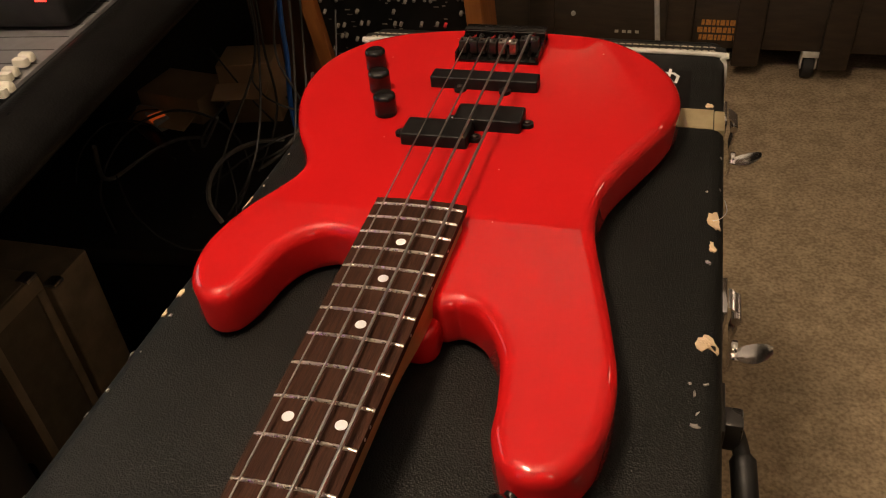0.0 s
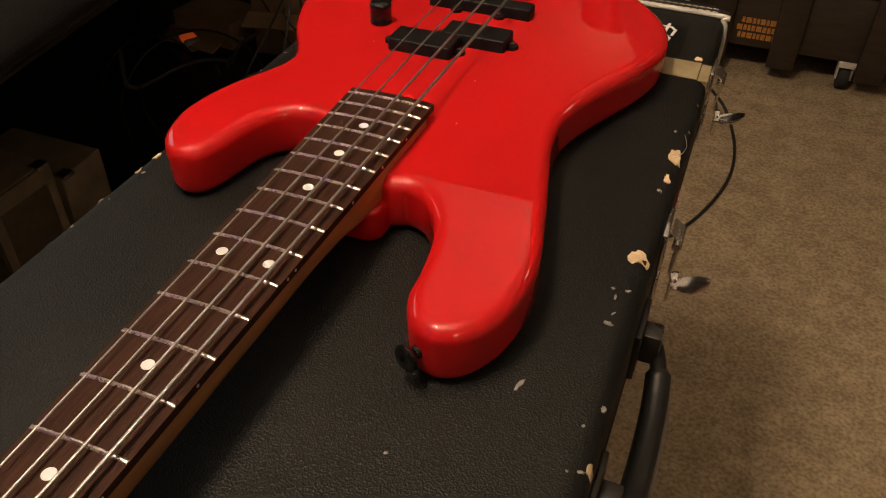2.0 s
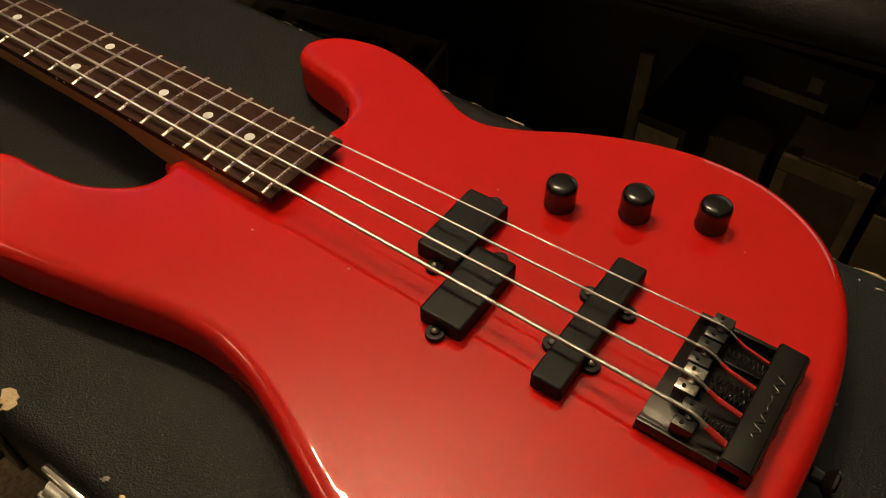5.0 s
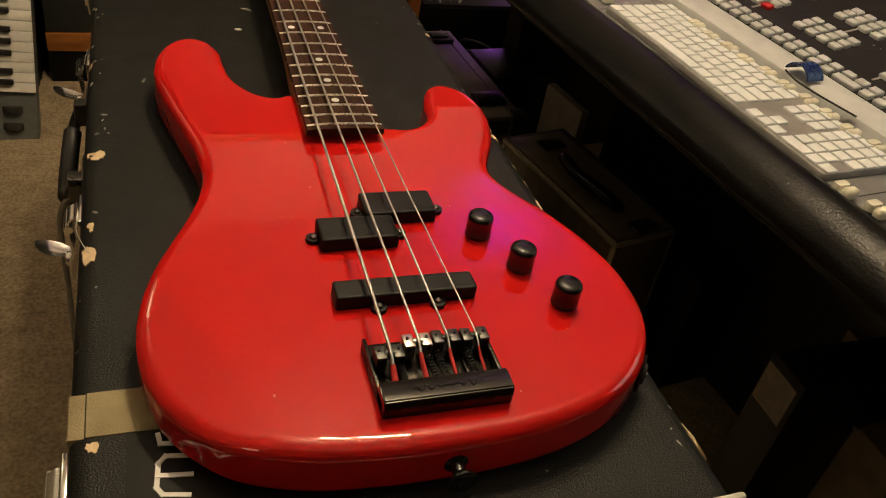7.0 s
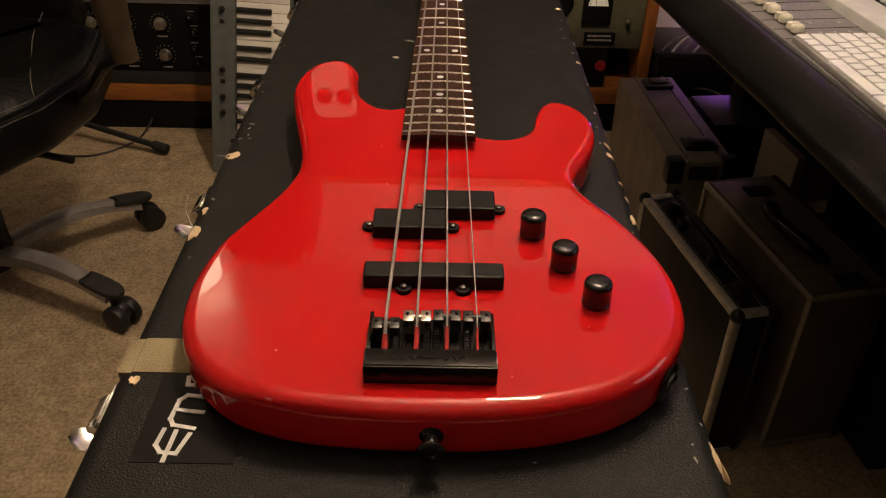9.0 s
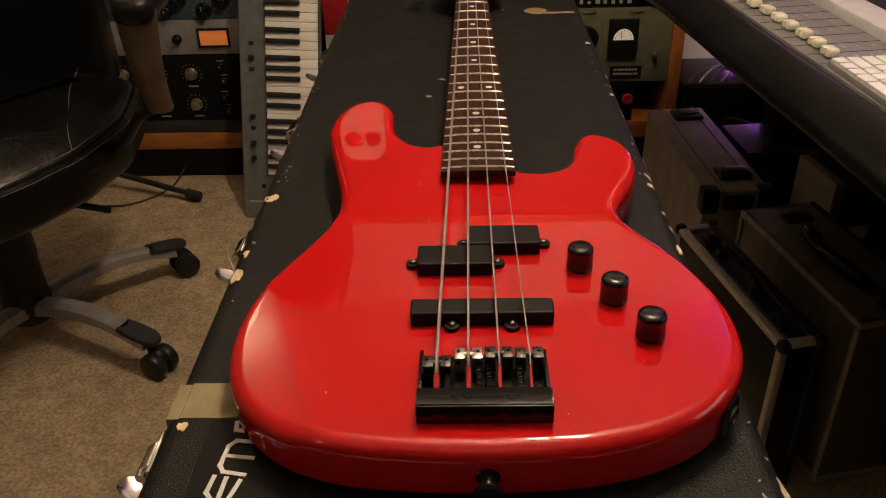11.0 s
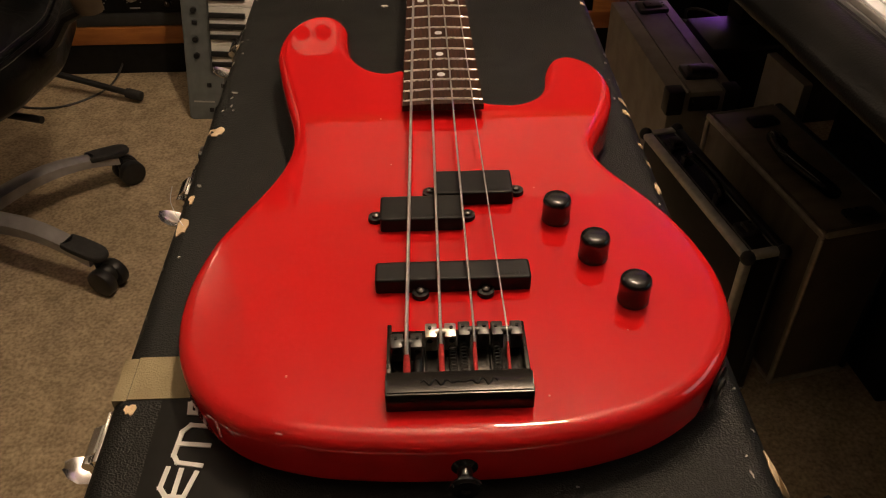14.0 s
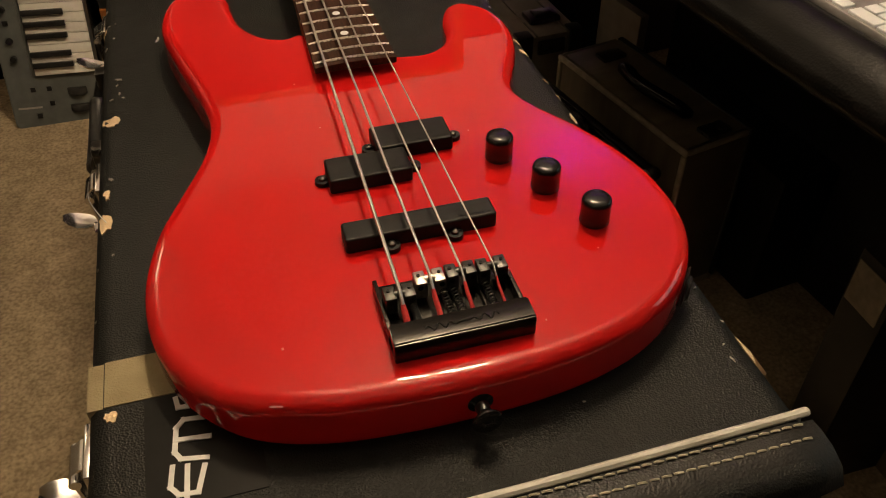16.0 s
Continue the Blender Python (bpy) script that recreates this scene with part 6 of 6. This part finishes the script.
turn_up = Matrix(((1, 0, 0, 0), (0, 0, -1, 0.05), (0, 1, 0, 0.0), (0, 0, 0, 1)))
bmesh.ops.transform(bm, matrix=turn_up, verts=bm.verts)
part("shell", bm, "kb_grey", mk, "grey plastic shell")
bm = B()
box(bm, 0.0595, 0.0655, -0.003, 0.004, 0.122, 0.910, 0.001)
part("panel_lip", bm, "kb_grey", mk)
bm = B()
box(bm, 0.0675, 0.2025, -0.0012, 0.006, 0.122, 0.910)
part("key_bed", bm, "key_black", mk)
wk = 0.0231
bm = B()
box(bm, 0, 0.132, -0.011, -0.001, 0, wk - 0.0012, 0.001)
w0 = part("white_key", bm, "key_white", mk)
w0.matrix_basis = pose(0.0695, 0, 0.124)
bm = B()
box(bm, 0, 0.088, -0.019, -0.009, -0.0062, 0.0062, 0.0015)
b0 = part("black_key", bm, "key_black", mk)
b0.matrix_basis = pose(0.0695, 0, 0.124 + wk)
for k in range(1, 34):
    shared("white_key", w0.data, mk, pose(0.0695, 0, 0.124 + wk * k))
for k in range(2, 34):
    if k % 7 not in (3, 0):
        shared("black_key", b0.data, mk, pose(0.0695, 0, 0.124 + wk * k + {1: -0.0022, 2: 0.0022, 4: -0.003, 5: 0.0, 6: 0.003}[k % 7]))
for z, kind in ((0.165, 1), (0.205, 1), (0.245, 0), (0.275, 1), (0.395, 0), (0.425, 1), (0.460, 0), (0.60, 1), (0.64, 0)):
    bm = B()
    if kind:
        lathe(bm, [(0, 0), (0.0075, 0), (0.0065, 0.011), (0, 0.012)], (0.031, -0.001, z), (0, -1, 0), 14)
    else:
        box(bm, 0.025, 0.037, -0.004, 0.001, z - 0.005, z + 0.005, 0.001)
    part("panel_button", bm, "black_plastic", mk)
for z in (0.040, 0.080):
    bm = B()
    cyl(bm, (0.150, 0.010, z - 0.009), (0.150, 0.010, z + 0.009), 0.024, seg=20, bevel=0.003)
    part("pitch_wheel", bm, "rubber", mk, "black control wheel")
for x, z in ((0.050, 0.085), (0.085, 0.085), (0.085, 0.050), (0.052, 0.022)):
    bm = B()
    box(bm, x, x + 0.011, -0.003, 0.001, z, z + 0.011, 0.001)
    part("panel_button", bm, "black_plastic", mk)
bm = B()
box(bm, 0.014, 0.066, -0.0006, 0.001, 0.046, 0.050)
for k in range(5):
    box(bm, 0.024, 0.040, -0.0006, 0.001, 0.665 + k * 0.020, 0.678 + k * 0.020)
part("printed_bars", bm, "print_grey", mk)["kind"] = "stuff"

# ---- tripod stand leg on the carpet ----
tri = empty("tripod_stand", "black tripod stand foot resting on the carpet", "stand", (-1.078, 1.735, FLOOR))
bm = B()
cyl(bm, (0, 0, 0.05), (0.0, 0.0, 1.2), 0.012)
part("pole", bm, "black_plastic", tri)
for dx, dy in ((0.318, -0.098), (-0.22, -0.12), (-0.05, 0.08)):
    bm = B()
    cyl(bm, (0.0, 0.0, 0.066), (dx, dy, 0.020), 0.0085, seg=10)
    leg = part("leg", bm, "black_plastic", tri)
    bm = B()
    d = Vector((dx, dy, -0.046)).normalized()
    e = Vector((dx, dy, 0.020))
    cyl(bm, e - d * 0.035, e + d * 0.008, 0.0135, seg=12, bevel=0.002)
    part("rubber_foot", bm, "rubber", leg, "black rubber foot")
cable("floor_cable", "thin black cable on the carpet by the rack", "cable", 0.003, (-1.268, 1.735, FLOOR + 0.003), (-1.098, 1.635, FLOOR + 0.003), (-0.978, 1.615, FLOOR + 0.003), (-0.898, 1.665, FLOOR + 0.003), (-0.860, 1.745, FLOOR + 0.003), (-0.838, 1.822, FLOOR + 0.05), (-0.826, 1.826, FLOOR + 0.16))

# ---- the office chair ----
HX, HY = -0.956, 1.050
chair = empty("office_chair", "black leather office chair with a silver five-star base", "office chair", (HX, HY, FLOOR))
bm = B()
lathe(bm, [(0, 0.045), (0.045, 0.045), (0.050, 0.09), (0.046, 0.105), (0.046, 0.19), (0.049, 0.195), (0.049, 0.27), (0.040, 0.28), (0.040, 0.36), (0, 0.36)])
part("gas_column", bm, "black_plastic", chair)
for a in (41, -24, -97, -169, 119):
    c, s = math.cos(radians(a)), math.sin(radians(a))
    R = 0.345
    bm = B()
    prev = None
    for k in range(11):
        u_ = k / 10
        rr = 0.03 + (R - 0.045) * u_
        zc = 0.078 + 0.040 * math.sin(math.pi * min(1, u_ * 1.05) * 0.62) - 0.046 * u_ ** 2.2
        hw, hh = 0.024 - 0.007 * u_, 0.017 - 0.006 * u_
        ring = [bm.verts.new((rr * c - t * hw * s, rr * s + t * hw * c, zc + v * hh)) for t, v in ((-1, -0.8), (-0.9, 0.6), (-0.45, 1), (0.45, 1), (0.9, 0.6), (1, -0.8))]
        if prev:
            for j in range(6):
                bm.faces.new((prev[j], prev[(j + 1) % 6], ring[(j + 1) % 6], ring[j]))
        else:
            bm.faces.new(ring)
        prev = ring
    bm.faces.new(prev)
    leg = part("base_leg", bm, "silver_plastic", chair, "curved silver base leg")
    bm = B()
    slab(bm, spline([Vector(p) for p in ((-0.045, -0.019), (0.02, -0.021), (0.042, -0.012), (0.046, 0.0), (0.042, 0.012), (0.02, 0.021), (-0.045, 0.019), (-0.038, 0.0))], 3), rounded(0.0, 0.013, 0.004, 2))
    bmesh.ops.transform(bm, matrix=pose((R - 0.030) * c, (R - 0.030) * s, 0.083, 0, 0, a) @ pose(0, 0, 0, 0, 9, 0), verts=bm.verts)
    part("tread_pad", bm, "rubber", leg, "black rubber tread pad")
    bm = B()
    px, py = (R + 0.004) * c, (R + 0.004) * s
    for t in (-1, 1):
        cyl(bm, (px + (0.006 * t) * -s, py + (0.006 * t) * c, 0.029), (px + (0.028 * t) * -s, py + (0.028 * t) * c, 0.029), 0.029, seg=22, bevel=0.005)
    cyl(bm, (px - 0.01 * c, py - 0.01 * s, 0.03), (px - 0.018 * c, py - 0.018 * s, 0.075), 0.008)
    bmesh.ops.create_uvsphere(bm, u_segments=14, v_segments=8, radius=0.022, matrix=Matrix.Translation((px, py, 0.038)))
    part("caster", bm, "black_plastic", leg, "black twin-wheel caster")
bm = B()
box(bm, -0.14, 0.16, -0.10, 0.10, 0.330, 0.387, 0.008)
cyl(bm, (0.05, 0.0, 0.34), (0.26, -0.06, 0.335), 0.007)
part("seat_mechanism", bm, "black_plastic", chair)
# seat cushion: waterfall edge, piped seam and side roll
sq = [(0.256, 0.22), (0.277, 0.12), (0.288, 0.036), (0.273, -0.048), (0.258, -0.114), (0.231, -0.166), (0.208, -0.211), (0.166, -0.265), (0.10, -0.310), (0.0, -0.333),
      (-0.11, -0.325), (-0.20, -0.28), (-0.262, -0.19), (-0.285, -0.06), (-0.285, 0.08), (-0.262, 0.21), (-0.16, 0.285), (0.0, 0.30), (0.15, 0.29), (0.225, 0.262)]
sq = list(reversed(spline(sq, 4)))
sq = [Vector((v.x, v.y)) for v in sq]
bm = B()
slab(bm, sq, [(0.05, 0.378), (0.010, 0.382), (0.002, 0.394), (0.000, 0.430), (0.003, 0.466), (0.012, 0.476), (0.020, 0.484), (0.036, 0.497), (0.070, 0.510), (0.120, 0.515)])
seat = part("seat", bm, "leather", chair, "padded black leather seat with stitched edge", smooth=70)
bm = B()
n = len(sq)
loop = []
for i in range(n):
    d = sq[(i + 1) % n] - sq[i - 1]
    nn = Vector((-d.y, d.x)).normalized()
    loop.append(Vector((sq[i].x + nn.x * 0.010, sq[i].y + nn.y * 0.009, 0.4740)))
sweep(bm, loop, 0.0042, 6, True)
pp = part("seam_piping", bm, "leather", chair, "piped leather seam")
bm = B()
for off, z in ((0.0165, 0.4812), (0.0025, 0.4650)):
    for i in range(n):
        d = sq[(i + 1) % n] - sq[i - 1]
        nn = Vector((-d.y, d.x)).normalized()
        a = Vector((sq[i].x + nn.x * off, sq[i].y + nn.y * off, z))
        for f in (0.0, 0.167, 0.333):
            st = a + Vector((d.x, d.y, 0)) * f
            sweep(bm, [st, st + Vector((d.x, d.y, 0)) * 0.10], 0.0009, 4)
mid = spline([(0.117, 0.267, 0.5095), (0.159, 0.12, 0.5150), (0.196, 0.02, 0.5115), (0.226, -0.064, 0.5005), (0.247, -0.108, 0.4845)], 14, False)
for a, b in zip(mid, mid[1:]):
    sweep(bm, [a, a.lerp(b, 0.62)], 0.0010, 4)
stt = part("seam_stitching", bm, "dim_thread", chair, "pale seam stitching")
stt["kind"] = "stuff"
# backrest behind the seat
bm = B()
slab(bm, rect(-0.25, 0.25, 0.0, 0.62, 0.09, 6), rounded(-0.055, 0.055, 0.035, 4))
bmesh.ops.transform(bm, matrix=pose(-0.07, 0.285, 0.40, 96, 0, 12), verts=bm.verts)
part("backrest", bm, "leather", chair, "tall padded black leather backrest", smooth=60)
for sx in (1, -1):
    ax = 0.395 if sx > 0 else -0.395
    bm = B()
    prev = None
    path = spline([Vector(p) for p in ((ax + 0.022 * sx, -0.095, 0.555), (ax + 0.020 * sx, -0.105, 0.600), (ax + 0.022 * sx, -0.118, 0.650), (ax + 0.026 * sx, -0.128, 0.695), (ax + 0.028 * sx, -0.132, 0.735))], 5, False)
    for k, p in enumerate(path):
        w = 0.023 + 0.013 * k / (len(path) - 1)
        ring = [bm.verts.new((p.x + w * math.cos(t), p.y + 0.013 * math.sin(t), p.z + 0.006 * math.sin(t))) for t in [2 * math.pi * j / 12 for j in range(12)]]
        if prev:
            for j in range(12):
                bm.faces.new((prev[j], prev[(j + 1) % 12], ring[(j + 1) % 12], ring[j]))
        else:
            bm.faces.new(ring)
        prev = ring
    bm.faces.new(prev)
    arm = part("arm_bracket", bm, "arm_plastic", chair, "curved bronze-grey arm bracket")
    bm = B()
    slab(bm, rect(-0.034, 0.034, -0.150, 0.160, 0.028, 6), rounded(0.0, 0.044, 0.018, 4))
    bmesh.ops.transform(bm, matrix=pose(ax + 0.028 * sx, -0.010, 0.725, 5, 0, 0), verts=bm.verts)
    part("arm_pad", bm, "leather", arm, "padded black leather arm pad")
    bm = B()
    sweep(bm, [(ax + 0.028 * sx + v.x, -0.010 + v.y, 0.7692 + v.y * 0.0875) for v in rect(-0.018, 0.018, -0.130, 0.140, 0.016, 5)], 0.0008, 5, True)
    part("pad_stitching", bm, "thread", arm)
    bm = B()
    sweep(bm, [(ax + 0.022 * sx, -0.095, 0.560), (ax - 0.030 * sx, -0.070, 0.530), (ax - 0.080 * sx, -0.030, 0.470), (sx * 0.20, 0.03, 0.38), (sx * 0.14, 0.05, 0.342)], 0.010, 8)
    part("arm_support", bm, "black_plastic", arm)
